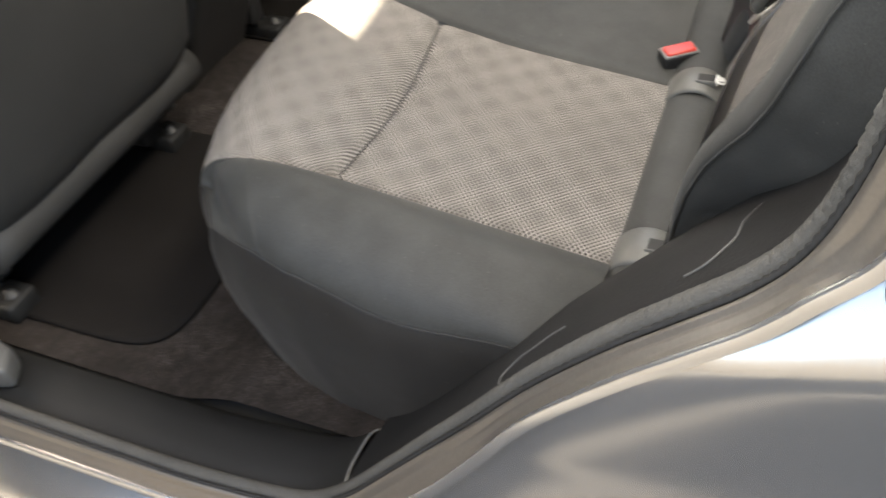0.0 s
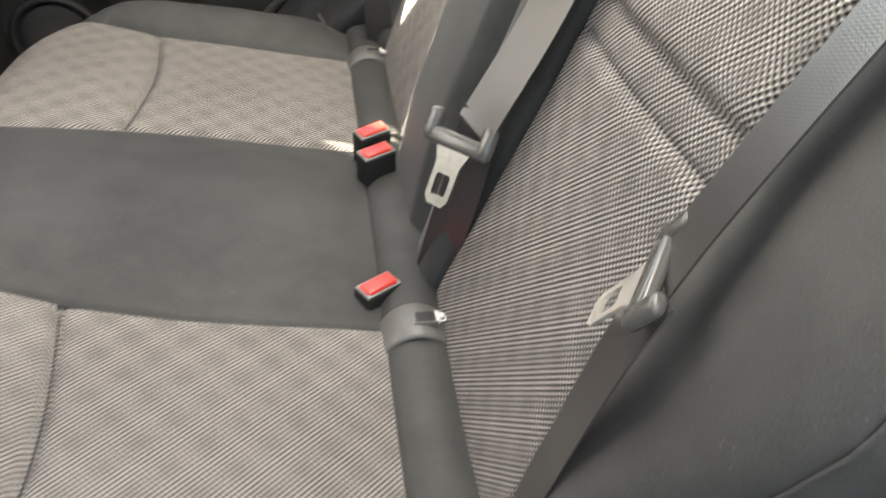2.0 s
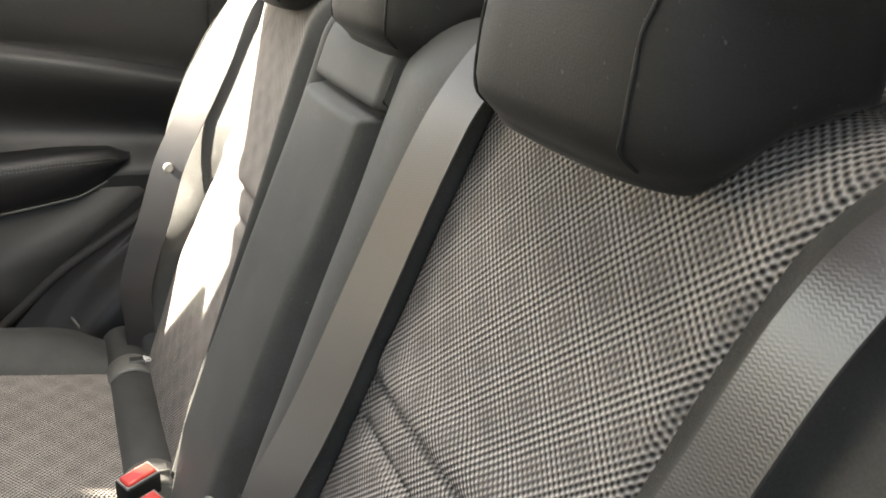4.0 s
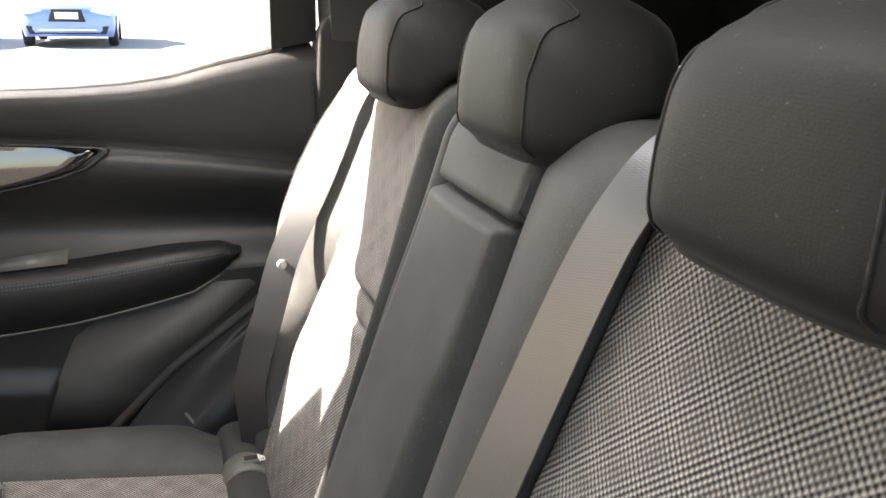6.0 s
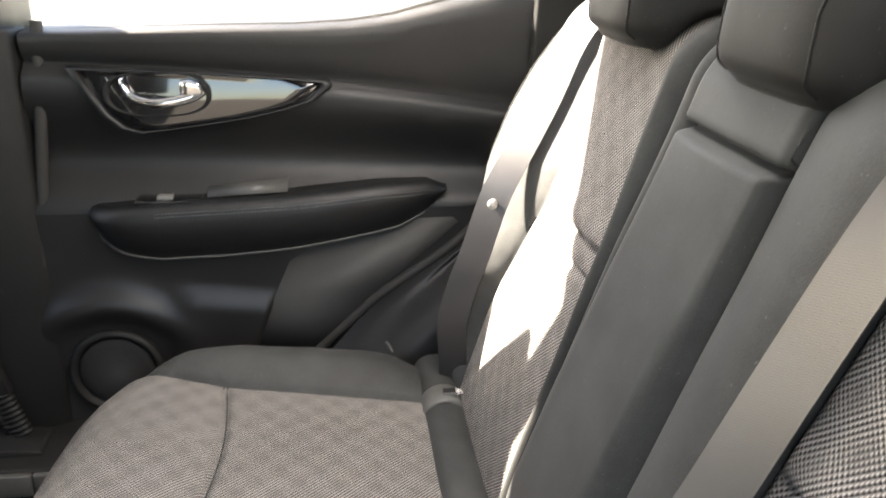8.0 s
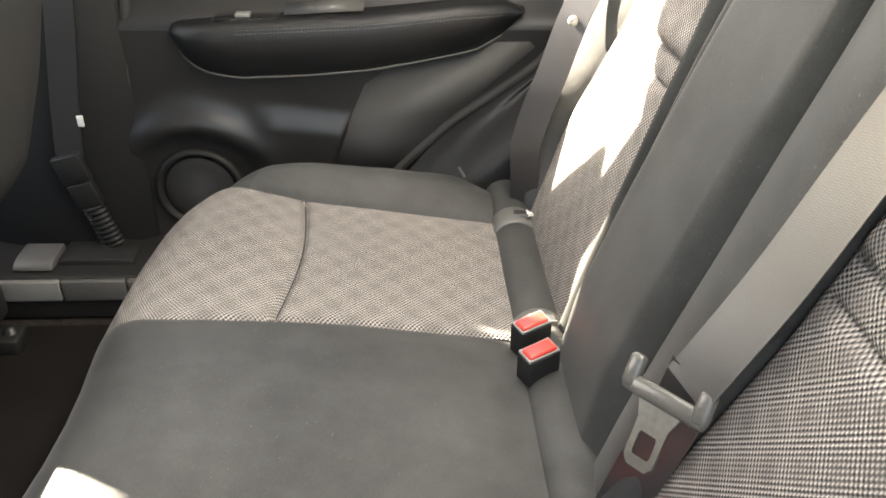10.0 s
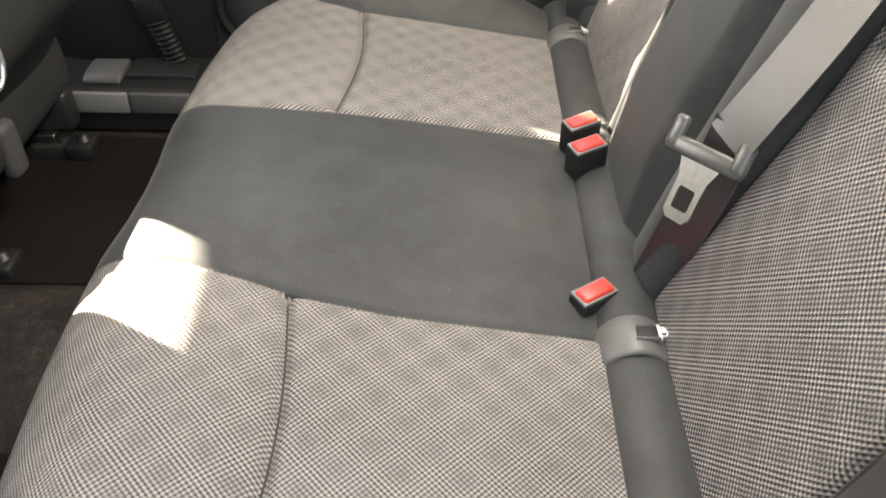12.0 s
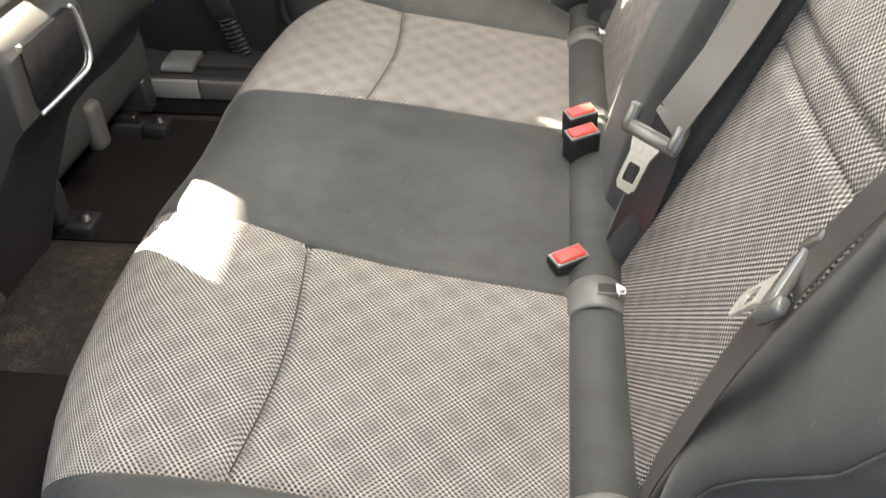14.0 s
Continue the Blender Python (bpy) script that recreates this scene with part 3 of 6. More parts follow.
def back_xoff(k, w, z, wide):
    """How far the padding stands in front of the plain slope (negative is forwards)."""
    up = ease((z - 0.62) / 0.14)
    o = 0.0
    L = back_lines(z, wide)
    if k < 1:
        return bolster_section(k, z)[0] - back_plane(z)
    if k <= 2:
        t = k - 1
        o += 0.006 - 0.010 * math.sin(math.pi * t) ** 0.7 * 0.6
        fade = ease(min(t, 1 - t) / 0.07)
        if SEAMS_Z[0] < z < SEAMS_Z[1]:
            o += 0.003 * fade
        for s in SEAMS_Z:
            o += 0.0055 * bell(z - s, 0.0045) * fade
        o -= 0.004 * bell(z - SEAMS_Z[1] - 0.02, 0.016) * fade
    elif wide:
        if k <= 3:
            o += -0.018 * math.sin(math.pi * (k - 2) ** 0.8) - 0.006
        elif k <= 4:
            if z < PANEL_TOP:
                t = k - 3
                wn, wf = t * 0.178, (1 - t) * 0.178
                rise = ease((wn - 0.002) / (0.010 + 0.014 * ease((1.12 - z) / 0.3))) * (1 - bell(wf, 0.006)) * (1 - bell(PANEL_TOP - z, 0.0032))
                o += -0.027 * rise + 0.006 + 0.004 * bell(wn, 0.004) - 0.005 * bell(z - 0.85, 0.2) - 0.003 * math.sin(math.pi * t)
            else:
                o += -0.022 * (1 - bell(z - PANEL_TOP, 0.0035)) + 0.006
        else:
            o += -0.014 * math.sin(math.pi * min(max(k - 4, 0), 1)) + 0.002
    else:
        o += -0.012 * math.sin(math.pi * min(max(k - 2, 0), 1))
    for i, e in enumerate(L[1:-1]):
        o += 0.005 * bell(w - e, 0.0045)
    e = abs(L[-1] - w)
    q = max(1 - e / 0.012, 0)
    o += 0.03 * (1 - math.sqrt(max(1 - q * q, 0)))
    o += 0.0018 * noise.noise(Vector((w * 8, z * 8, 6.1)))
    return o * (0.5 + 0.5 * up)


BACK_Z = spaced(0.60, 0.925, 44) + [0.931, 0.935, 0.9375, 0.94, 0.9425, 0.945, 0.95, 0.958, 0.966, 0.971, 0.9745, 0.977, 0.9795, 0.983, 0.99] + spaced(1.0, 1.125, 16) + \
    [1.130, 1.135, 1.139, 1.142, 1.145, 1.147, 1.149, 1.152, 1.156, 1.162, 1.168, 1.176, 1.184]
BACK_ARC = spaced(0.06, math.pi / 2, 10) + [math.pi / 2 + 0.001 + t for t in (0.3, 0.6, 1.0)]


def ridge_at(z):
    """The sewn front edge of the outer bolster: x, y."""
    return (lerp_table([(0.60, 0.552), (0.70, 0.546), (0.752, 0.547), (0.791, 0.552), (0.826, 0.562), (0.887, 0.587), (0.923, 0.596), (0.969, 0.606), (0.99, 0.612), (1.06, 0.641), (1.12, 0.671), (1.184, 0.711), (1.25, 0.74)], z),
            lerp_table([(0.60, 0.135), (0.70, 0.119), (0.752, 0.112), (0.791, 0.104), (0.826, 0.096), (0.856, 0.082), (0.887, 0.063), (0.923, 0.040), (0.969, 0.025), (1.06, 0.019), (1.12, 0.022), (1.184, 0.034), (1.25, 0.05)], z))


def flank_at(z):
    """Where the bolster's flank meets the wheel arch trim: x, y."""
    return (lerp_table([(0.60, 0.556), (0.70, 0.550), (0.736, 0.567), (0.77, 0.584), (0.816, 0.600), (0.848, 0.614), (0.874, 0.630), (0.918, 0.645), (0.95, 0.652), (1.06, 0.690), (1.184, 0.745), (1.25, 0.77)], z),
            lerp_table([(0.60, 0.132), (0.70, 0.119), (0.77, 0.117), (0.816, 0.091), (0.848, 0.066), (0.874, 0.046), (0.918, 0.022), (0.95, 0.010), (1.06, 0.004), (1.184, 0.018), (1.25, 0.03)], z))


BOLSTER_T = [0, 0.12, 0.25, 0.36, 0.44, 0.475, 0.495, 0.505, 0.525, 0.56, 0.61, 0.67, 0.73, 0.79, 0.85, 0.90, 0.94, 0.97, 0.985, 1.0]


def bolster_section(t, z, edge=bolster_in):
    """x, y of the outer bolster at height z: t 0 behind the arch trim, 0.5 the sewn ridge, 1 the insert's seam."""
    rx, ry = ridge_at(z)
    fx, fy = flank_at(z)
    if t < 0.5:
        u = t / 0.5
        a = Vector((fx + 0.035, fy - 0.004))
        if u < 0.25:
            p = a.lerp(Vector((fx, fy)), u / 0.25)
        else:
            v = (u - 0.25) / 0.75
            p = Vector((fx, fy)).lerp(Vector((rx, ry)), v)
            p.x += 0.007 * math.sin(math.pi * v) * ease((z - 0.74) / 0.06)
        return p.x + 0.006 * bell(u - 1, 0.10), p.y + 0.002 * bell(u - 1, 0.12)
    u = (t - 0.5) / 0.5
    iy = edge(z)
    ix = back_plane(min(z, 1.184)) + 0.011
    x = rx + (ix - rx) * u
    x -= 0.013 * math.sin(math.pi * u ** 0.8) * (0.35 + 0.65 * ease((z - 0.70) / 0.12)) * (1 - 0.6 * ease((z - 1.0) / 0.12))
    x += 0.006 * bell(u, 0.07) + 0.004 * bell(u - 1, 0.05)
    x += 0.0016 * noise.noise(Vector((u * 2.5, z * 8, 6.1)))
    return x, ry + (iy - ry) * u


def backrest(name, wide, far, label, pieces):
    body = thing(name, label, "car seat", (0.66, side_y(0.4, far), 0.62))

    def fn(k, row):
        kind, a = row
        z = a if kind == "z" else 1.184 + 0.052 * math.sin(min(a, math.pi / 2))
        if k <= 1 and k not in (1,):
            x, w = bolster_section(k, z, bolster_in_far if far else bolster_in)
            run = w
            if kind == "a":
                x += 0.052 * (1 - math.cos(min(a, math.pi / 2))) + (max(a - math.pi / 2, 0)) * 0.11
            return x, side_y(w, far), z, run, (z if kind == "z" else 1.184 + a * 0.052)
        L = back_lines(z, wide)
        i = min(int(k), len(L) - 2)
        w = L[i] + (L[i + 1] - L[i]) * (k - i)
        x = back_plane(min(z, 1.184)) + back_xoff(k, w, z, wide)
        if kind == "a":
            x += 0.052 * (1 - math.cos(min(a, math.pi / 2))) + 0.31 * (z - 1.184)
            if a > math.pi / 2:
                x += (a - math.pi / 2) * 0.11
        return x, side_y(w, far), z, w, (z if kind == "z" else 1.184 + a * 0.052)

    rows = [("z", z) for z in BACK_Z] + [("a", a) for a in BACK_ARC]
    for nm, ks, mat, lab, zlo, zhi in pieces:
        sel = [r for r in rows if (r[1] if r[0] == "z" else 1.2) >= zlo - 1e-9 and (r[1] if r[0] == "z" else 1.2) <= zhi + 1e-9]
        v, f, uv = sheet(fn, ks, sel, flip=far)
        obj(nm, v, f, mat, body, lab, uvs=uv)
    # the hidden rear shell
    L = back_lines(0.9, wide)
    y0, y1 = side_y(L[0] + 0.03, far), side_y(L[-1] - 0.004, far)
    prof = [(0.60, 0.10), (0.62, 0.13), (1.20, 0.13), (1.225, 0.12), (1.225, 0.06), (0.60, 0.05)]
    part("rear_shell", prism_bm([(back_plane(z) + o, z) for z, o in prof], "y", min(y0, y1), max(y0, y1), 0.004), CARPET, body, "black felt-backed seat shell")
    return body


def seg(k, n=16):
    return [k + e for e in EDGE] + [k + t for t in spaced(0.078, 0.922, n)] + [k + 1 - e for e in EDGE[::-1]]


wide_back = backrest("folding_rear_seat", True, False, "wide grey check rear backrest with a dark folded armrest", [
    ("side_bolster", BOLSTER_T, CLOTH, "plain dark cloth bolster", 0, 2),
    ("lower_insert", seg(1, 26), FABRIC, "grey woven check insert", 0, 0.940),
    ("welt_band", seg(1, 26), FABRIC, "narrow woven band between two seams", 0.940, 0.977),
    ("upper_insert", seg(1, 26), FABRIC, "grey woven check insert", 0.977, 2),
    ("inner_frame", seg(2, 12), CLOTH, "plain dark cloth margin", 0, 2),
    ("armrest", seg(3, 18), CLOTH, "folded dark cloth armrest panel", 0, PANEL_TOP),
    ("top_panel", seg(3, 18), CLOTH, "plain dark cloth panel below the headrest", PANEL_TOP, 2),
    ("edge_margin", seg(4, 8), CLOTH, "plain dark cloth margin", 0, 2),
])
narrow_back = backrest("folding_rear_seat", False, True, "narrow grey check rear backrest streaked by bright sunlight", [
    ("side_bolster", BOLSTER_T, CLOTH, "plain dark cloth bolster", 0, 2),
    ("lower_insert", seg(1, 26), FABRIC, "grey woven check insert", 0, 0.940),
    ("welt_band", seg(1, 26), FABRIC, "narrow woven band between two seams", 0.940, 0.977),
    ("upper_insert", seg(1, 26), FABRIC, "grey woven check insert", 0.977, 2),
    ("edge_margin", seg(2, 6), CLOTH, "plain dark cloth margin", 0, 2),
])




def back_point(w, z, wide, far, lift=0.0):
    L = back_lines(z, wide)
    if w < bolster_in(z):
        ry = ridge_at(z)[1]
        x = bolster_section(0.5 + 0.5 * (w - ry) / (bolster_in(z) - ry), z)[0]
        return Vector((x - lift, side_y(w, far), z))
    i = max(j for j in range(len(L) - 1) if L[j] <= w + 1e-9)
    k = i + (w - L[i]) / (L[i + 1] - L[i])
    return Vector((back_plane(z) + back_xoff(k, w, z, wide) - lift, side_y(w, far), z))


# dark cords: painted shade in the armrest's grooves, sewn seams beside the panel above
for line, top in ((panel_near, 1.182), (panel_far, 1.182)):
    run = [back_point(line(z) + 1e-4, z, True, False, 0.0006) for z in spaced(0.68, top, 46)]
    part("margin_shade_seam", tube_bm(run, 0.0010, 6), THREAD, wide_back, "dark cord for the shaded groove and sewn seam beside the armrest")
# dark cord as painted shade in the gap above the armrest
run = [back_point(panel_near(PANEL_TOP) + (panel_far(PANEL_TOP) - panel_near(PANEL_TOP)) * t, PANEL_TOP, True, False, 0.0004) for t in spaced(0.03, 0.97, 24)]
part("panel_gap", tube_bm(run, 0.0014, 6), THREAD, wide_back, "dark cord that deepens the shade in the gap above the folded armrest")
# sewn edge along the bolsters
for body, wide, far in ((wide_back, True, False), (narrow_back, False, True)):
    run = []
    for z in spaced(0.712, 1.175, 40):
        x, y = bolster_section(0.5, z)
        run.append((x - 0.0008, side_y(y - 0.0004, far), z))
    part("piping", tube_bm(run, 0.0011, 6), CLOTH, body, "sewn bolster edge")



# ---------------------------------------------------------------- headrests
def headrest(y_mid, label, half=0.104, front=0.672):
    e = thing("headrest", label, "headrest", (0.74, y_mid, 1.2), "rear headrests")
    zs = [1.196, 1.199, 1.204, 1.212, 1.222, 1.235, 1.248, 1.262, 1.276, 1.288, 1.298, 1.307, 1.315, 1.321, 1.326, 1.3295, 1.331]

    def section(z, n=64):
        t = (z - 1.196) / 0.136
        top = ease((z - 1.285) / 0.047)
        arch = math.sqrt(max(0.02, 1 - (max(0, z - 1.240) / 0.092) ** 2.4))
        low = ease((1.222 - z) / 0.026)
        xf = front + 0.03 * (t - 0.2) ** 2 + 0.035 * top ** 2 + 0.016 * low ** 2
        xr = front + 0.125 - 0.045 * top ** 2 - 0.01 * low
        hw = (half + 0.007) * arch - 0.008 * low
        ring = []
        for i in range(n):
            a = 2 * math.pi * i / n
            c, s = math.cos(a), math.sin(a)
            p = 0.44
            cx, sy = math.copysign(abs(c) ** p, c), math.copysign(abs(s) ** p, s)
            x = (xf + xr) / 2 + (xr - xf) / 2 * cx
            y = hw * sy
            # the front face is slightly hollow from side to side, the rear tapers
            x += 0.004 * (1 - abs(sy) ** 2) * (1 if cx < 0 else -1) * -1
            y *= 1 - 0.20 * ease((0.45 - cx) / 1.45)
            zz = z
            # the underside rises behind the front lip to clear the backrest
            if z < 1.25:
                zz = z + (1.25 - z) * 0.72 * ease((x - front - 0.03) / 0.05)
            ring.append(Vector((x, y_mid + y, zz)))
        return ring
    bm = ring_loft([section(z) for z in zs])
    body = part("cushion", bm, HEAD_CLOTH, e, "plain dark ribbed cloth cover")
    uvl = body.data.uv_layers.new(name="UVMap")
    for l in body.data.loops:
        co = body.data.vertices[l.vertex_index].co
        uvl.data[l.index].uv = (co.x + co.y, co.z)
    for s in (-1, 1):
        line = []
        for z in zs[2:-2]:
            r = section(z)
            want = [p for p in r if (p.y - y_mid) * s > 0]
            q = min(want, key=lambda p: abs(abs(p.y - y_mid) - half * 0.66) + (0.3 if p.x > front + 0.045 else 0))
            line.append(q + Vector((-0.0004, s * 0.0004, 0)))
        part("seam", tube_bm(smooth_path(line, 3), 0.0011, 6), HEAD_CLOTH, e, "sewn edge seam")
    for s in (-0.045, 0.045):
        part("post", lathe_bm([(0.0055, 1.19), (0.0055, 1.27)], (0.765, y_mid + s, 0), "z", 12), STEEL, e, "steel headrest post")
    return e


headrest(0.308, "dark cloth headrest on top of the near rear seat")
headrest(0.648, "dark cloth headrest on top of the middle seat", 0.104, 0.694)
headrest(0.985, "dark cloth headrest on top of the far rear seat", 0.104, 0.684)


# ---------------------------------------------------------------- seat belts
SLIDER = mottled("grey_slider_plastic", (0.055, 0.055, 0.051), (0.080, 0.080, 0.074), 0.26, 40, 300, 0.2, 0.0004)
TONGUE = mottled("polished_tongue_steel", (0.13, 0.13, 0.118), (0.22, 0.22, 0.203), 0.40, 50, 160, 0.1, 0.0003, metal=1.0)

# lit copy of the tongue steel, with the sky's reflection put into its colour
SKYLIT_STEEL = mottled("skylit_tongue_steel", (0.62, 0.60, 0.55), (0.78, 0.76, 0.70), 0.36, 50, 160, 0.1, 0.0003, metal=0.8)


def belt_tongue(parent, m, steel):
    """Black slider bar with a steel tongue; m turns it into place."""
    def add(name, bm, mat, lab=""):
        bmesh.ops.transform(bm, matrix=m, verts=bm.verts)
        return part(name, bm, mat, parent, lab, sharp=45)
    bar = box_bm((-0.040, -0.011, 0.001), (0.040, 0.005, 0.012), 0.0048, 3)
    for sx in (-1, 1):
        horn = box_bm((min(sx * 0.026, sx * 0.041), -0.008, 0.002), (max(sx * 0.026, sx * 0.041), 0.021, 0.013), 0.0048, 3)
        me = bpy.data.meshes.new("horn")
        horn.to_mesh(me)
        horn.free()
        bar.from_mesh(me)
        bpy.data.meshes.remove(me)
    add("slider", bar, SLIDER, "grey plastic slider bar")
    # steel blade with a latch hole
    out = [(-0.022, -0.006), (-0.0145, -0.024), (-0.0140, -0.056), (-0.009, -0.062), (0.009, -0.062), (0.0140, -0.056), (0.0145, -0.024), (0.022, -0.006)]
    hole = [(-0.0085, -0.036), (-0.0085, -0.050), (-0.007, -0.0525), (0.007, -0.0525), (0.0085, -0.050), (0.0085, -0.036), (0.007, -0.033), (-0.007, -0.033)]
    bm = bmesh.new()
    o1 = [bm.verts.new((x, y, 0.0062)) for x, y in out]
    o2 = [bm.verts.new((x, y, 0.0088)) for x, y in out]
    h1 = [bm.verts.new((x, y, 0.0062)) for x, y in hole]
    h2 = [bm.verts.new((x, y, 0.0088)) for x, y in hole]
    pair = [(0, 7), (1, 0), (2, 1), (3, 2), (4, 3), (5, 4), (6, 5), (7, 6)]
    hi = [7, 0, 1, 2, 3, 4, 5, 6]
    for k in range(8):
        a, b = k, (k + 1) % 8
        ha, hb = hi[a], hi[b]
        bm.faces.new((o2[a], o2[b], h2[hb], h2[ha]))
        bm.faces.new((o1[b], o1[a], h1[ha], h1[hb]))
        bm.faces.new((o1[a], o1[b], o2[b], o2[a]))
        bm.faces.new((h1[hb], h1[ha], h2[ha], h2[hb]))
    add("blade", bm, steel, "bright steel tongue with a latch hole")


def frame_matrix(at, along, across):
    """Local y runs up the strap, x across it, z off the backrest."""
    y = Vector(along).normalized()
    x = Vector(across)
    x = (x - y * x.dot(y)).normalized()
    z = x.cross(y)
    return Matrix(((x.x, y.x, z.x, at[0]), (x.y, y.y, z.y, at[1]), (x.z, y.z, z.z, at[2]), (0, 0, 0, 1)))


# middle belt, hanging down the near seat's inner margin
mid_belt = thing("seat_belt", "grey woven seat belt hanging down the backrest with steel tongue", "seat belt", (0.6, 0.52, 0.9), "rear seat belts")
strap("strap", [(0.775, 0.436, 1.252), (0.735, 0.440, 1.236), (0.706, 0.445, 1.200), (0.684, 0.452, 1.15), (0.652, 0.466, 1.05), (0.618, 0.476, 0.95), (0.584, 0.482, 0.872), (0.573, 0.484, 0.848)], 0.046,
      [(0.1, -1, -0.1), (0.15, -1, -0.05), (0.35, -0.9, 0), (0.48, -0.88, 0)], WEB, mid_belt, "grey woven webbing")
strap("lower_strap", [(0.578, 0.486, 0.858), (0.574, 0.500, 0.80), (0.566, 0.520, 0.73), (0.558, 0.538, 0.66), (0.553, 0.55, 0.61)], 0.046,
      [(0.48, -0.88, 0), (0.6, -0.8, 0), (0.7, -0.6, 0)], WEB, mid_belt, "dark webbing folded back towards its anchor")
mt = frame_matrix((0.567, 0.495, 0.831), (0.35, 0.35, 0.87), (0.53, -0.85, 0))
belt_tongue(mid_belt, mt, TONGUE)

# near belt, over the near seat's outer bolster
near_belt = thing("seat_belt", "pale-lit woven seat belt over the near bolster", "seat belt", (0.62, 0.18, 0.95), "rear seat belts")
strap("strap", [(0.86, 0.105, 1.246), (0.79, 0.120, 1.240), (0.728, 0.133, 1.217)] + [(min(x, back_point(y, z, True, False, 0.012).x), y + 0.002, z) for x, y, z in ((0.698, 0.140, 1.176), (0.670, 0.149, 1.10), (0.642, 0.157, 1.03), (0.618, 0.162, 0.972), (0.604, 0.164, 0.935))], 0.042,
      [(-0.3, -0.95, 0.0), (-0.29, -0.955, 0.05), (-0.28, -0.955, 0.05), (-0.24, -0.97, 0.05)], WEB, near_belt, "woven webbing, bright on its upper face")
strap("lower_strap", [(0.600, 0.158, 0.932), (0.586, 0.154, 0.905), (0.576, 0.158, 0.862), (0.567, 0.166, 0.805), (0.556, 0.176, 0.735), (0.547, 0.178, 0.66)], 0.046,
      [(-0.25, -0.97, 0.0), (-0.26, -0.96, 0.03), (-0.26, -0.96, 0.03)], WEB, near_belt, "dark webbing seen almost edge on")
nt = frame_matrix((0.604, 0.161, 0.935), (0.30, -0.42, 0.80), (-0.42, -0.90, 0.05))
belt_tongue(near_belt, nt @ Matrix.Scale(0.86, 4), SKYLIT_STEEL)

# far belt, in front of the far side bolster
far_belt = thing("seat_belt", "dark seat belt with pale stop button before far bolster", "seat belt", (0.6, 1.22, 0.9), "rear seat belts")
strap("strap", [(0.80, 1.125, 1.262), (0.745, 1.135, 1.238), (0.703, 1.147, 1.180), (0.675, 1.15, 1.11), (0.647, 1.15, 1.05), (0.618, 1.15, 0.994), (0.597, 1.15, 0.945), (0.575, 1.152, 0.868), (0.558, 1.155, 0.815), (0.544, 1.158, 0.752), (0.547, 1.165, 0.70), (0.552, 1.175, 0.63)], 0.046,
      [(0.45, -0.85, 0.1), (0.55, -0.80, 0.1), (0.80, -0.55, 0.1), (0.9, -0.4, 0.1), (0.9, -0.4, 0.1)], WEB, far_belt, "dark woven webbing")
part("stop_button", lathe_bm([(0.0, -0.0052), (0.004, -0.005), (0.0065, -0.0035), (0.0072, 0), (0.0072, 0.002), (0, 0.0025)], (0.5965, 1.1445, 0.9460), "y", 16), PLASTIC_GREY, far_belt, "small pale plastic stop button")


# ---------------------------------------------------------------- car shell: near side door opening
OPEN = smooth_path([(-1.0, 0, 0.386), (-0.5, 0, 0.384), (-0.2, 0, 0.382), (0.0, 0, 0.384), (0.10, 0, 0.388), (0.20, 0, 0.398), (0.25, 0, 0.420), (0.30, 0, 0.472), (0.35, 0, 0.541), (0.40, 0, 0.612), (0.44, 0, 0.668), (0.49, 0, 0.740),
                    (0.54, 0, 0.803), (0.58, 0, 0.847), (0.61, 0, 0.880), (0.630, 0, 0.912), (0.642, 0, 0.955), (0.650, 0, 1.02), (0.66, 0, 1.12), (0.67, 0, 1.25), (0.655, 0, 1.36), (0.60, 0, 1.45), (0.50, 0, 1.49), (0.2, 0, 1.51), (-0.3, 0, 1.515)], 6)


def sill_out(x):
    """The sill stands slightly further out than the wheel arch."""
    return -0.007 * ease((0.30 - x) / 0.25)


def wing_out(x):
    """The wing stands slightly prouder than the arch trim towards the rear."""
    return sill_out(x) - 0.003 * ease((x - 0.47) / 0.15)


def opening_normals():
    out = []
    for i, p in enumerate(OPEN):
        d = OPEN[min(i + 1, len(OPEN) - 1)] - OPEN[max(i - 1, 0)]
        d.normalize()
        out.append(Vector((d.z, 0, -d.x)))            # away from the hole
    return out


OPEN_N = opening_normals()


def sweep(name, prof, mat, parent, label="", lo=0, hi=None, flip=False, extra=None, out=sill_out):
    """Runs a section (outward offset, y) along the door opening."""
    hi = len(OPEN) if hi is None else hi
    verts, uvs = [], []
    for i in range(lo, hi):
        for j, (n, y) in enumerate(prof):
            a = extra(i, j) if extra else 0
            p = OPEN[i] + OPEN_N[i] * (n + a)
            verts.append((p.x, y + out(p.x), p.z))
            uvs.append((i * 0.02, j * 0.02))
    m = len(prof)
    faces = [(i * m + j, i * m + j + 1, (i + 1) * m + j + 1, (i + 1) * m + j) for i in range(hi - lo - 1) for j in range(m - 1)]
    if flip:
        faces = [q[::-1] for q in faces]
    return obj(name, verts, faces, mat, parent, label, uvs=uvs)


shell = thing("near_body_side", "silver painted car body side round the open rear doorway", "car body", (0.2, -0.1, 0.30), kind="structure")
JOINT = next(i for i, p in enumerate(OPEN) if p.x > 0.275)
arch = next(i for i, p in enumerate(OPEN) if p.z > 1.10)
# kick plate along the sill, and the moulded trim over the wheel arch
sweep("kick_plate", [(0.022, 0.045), (0.012, 0.040), (0.004, 0.030), (0.000, 0.010), (-0.001, -0.020), (0.001, -0.036), (0.005, -0.044), (0.014, -0.048)], PLASTIC, shell, "grained black sill trim", 0, JOINT + 1)


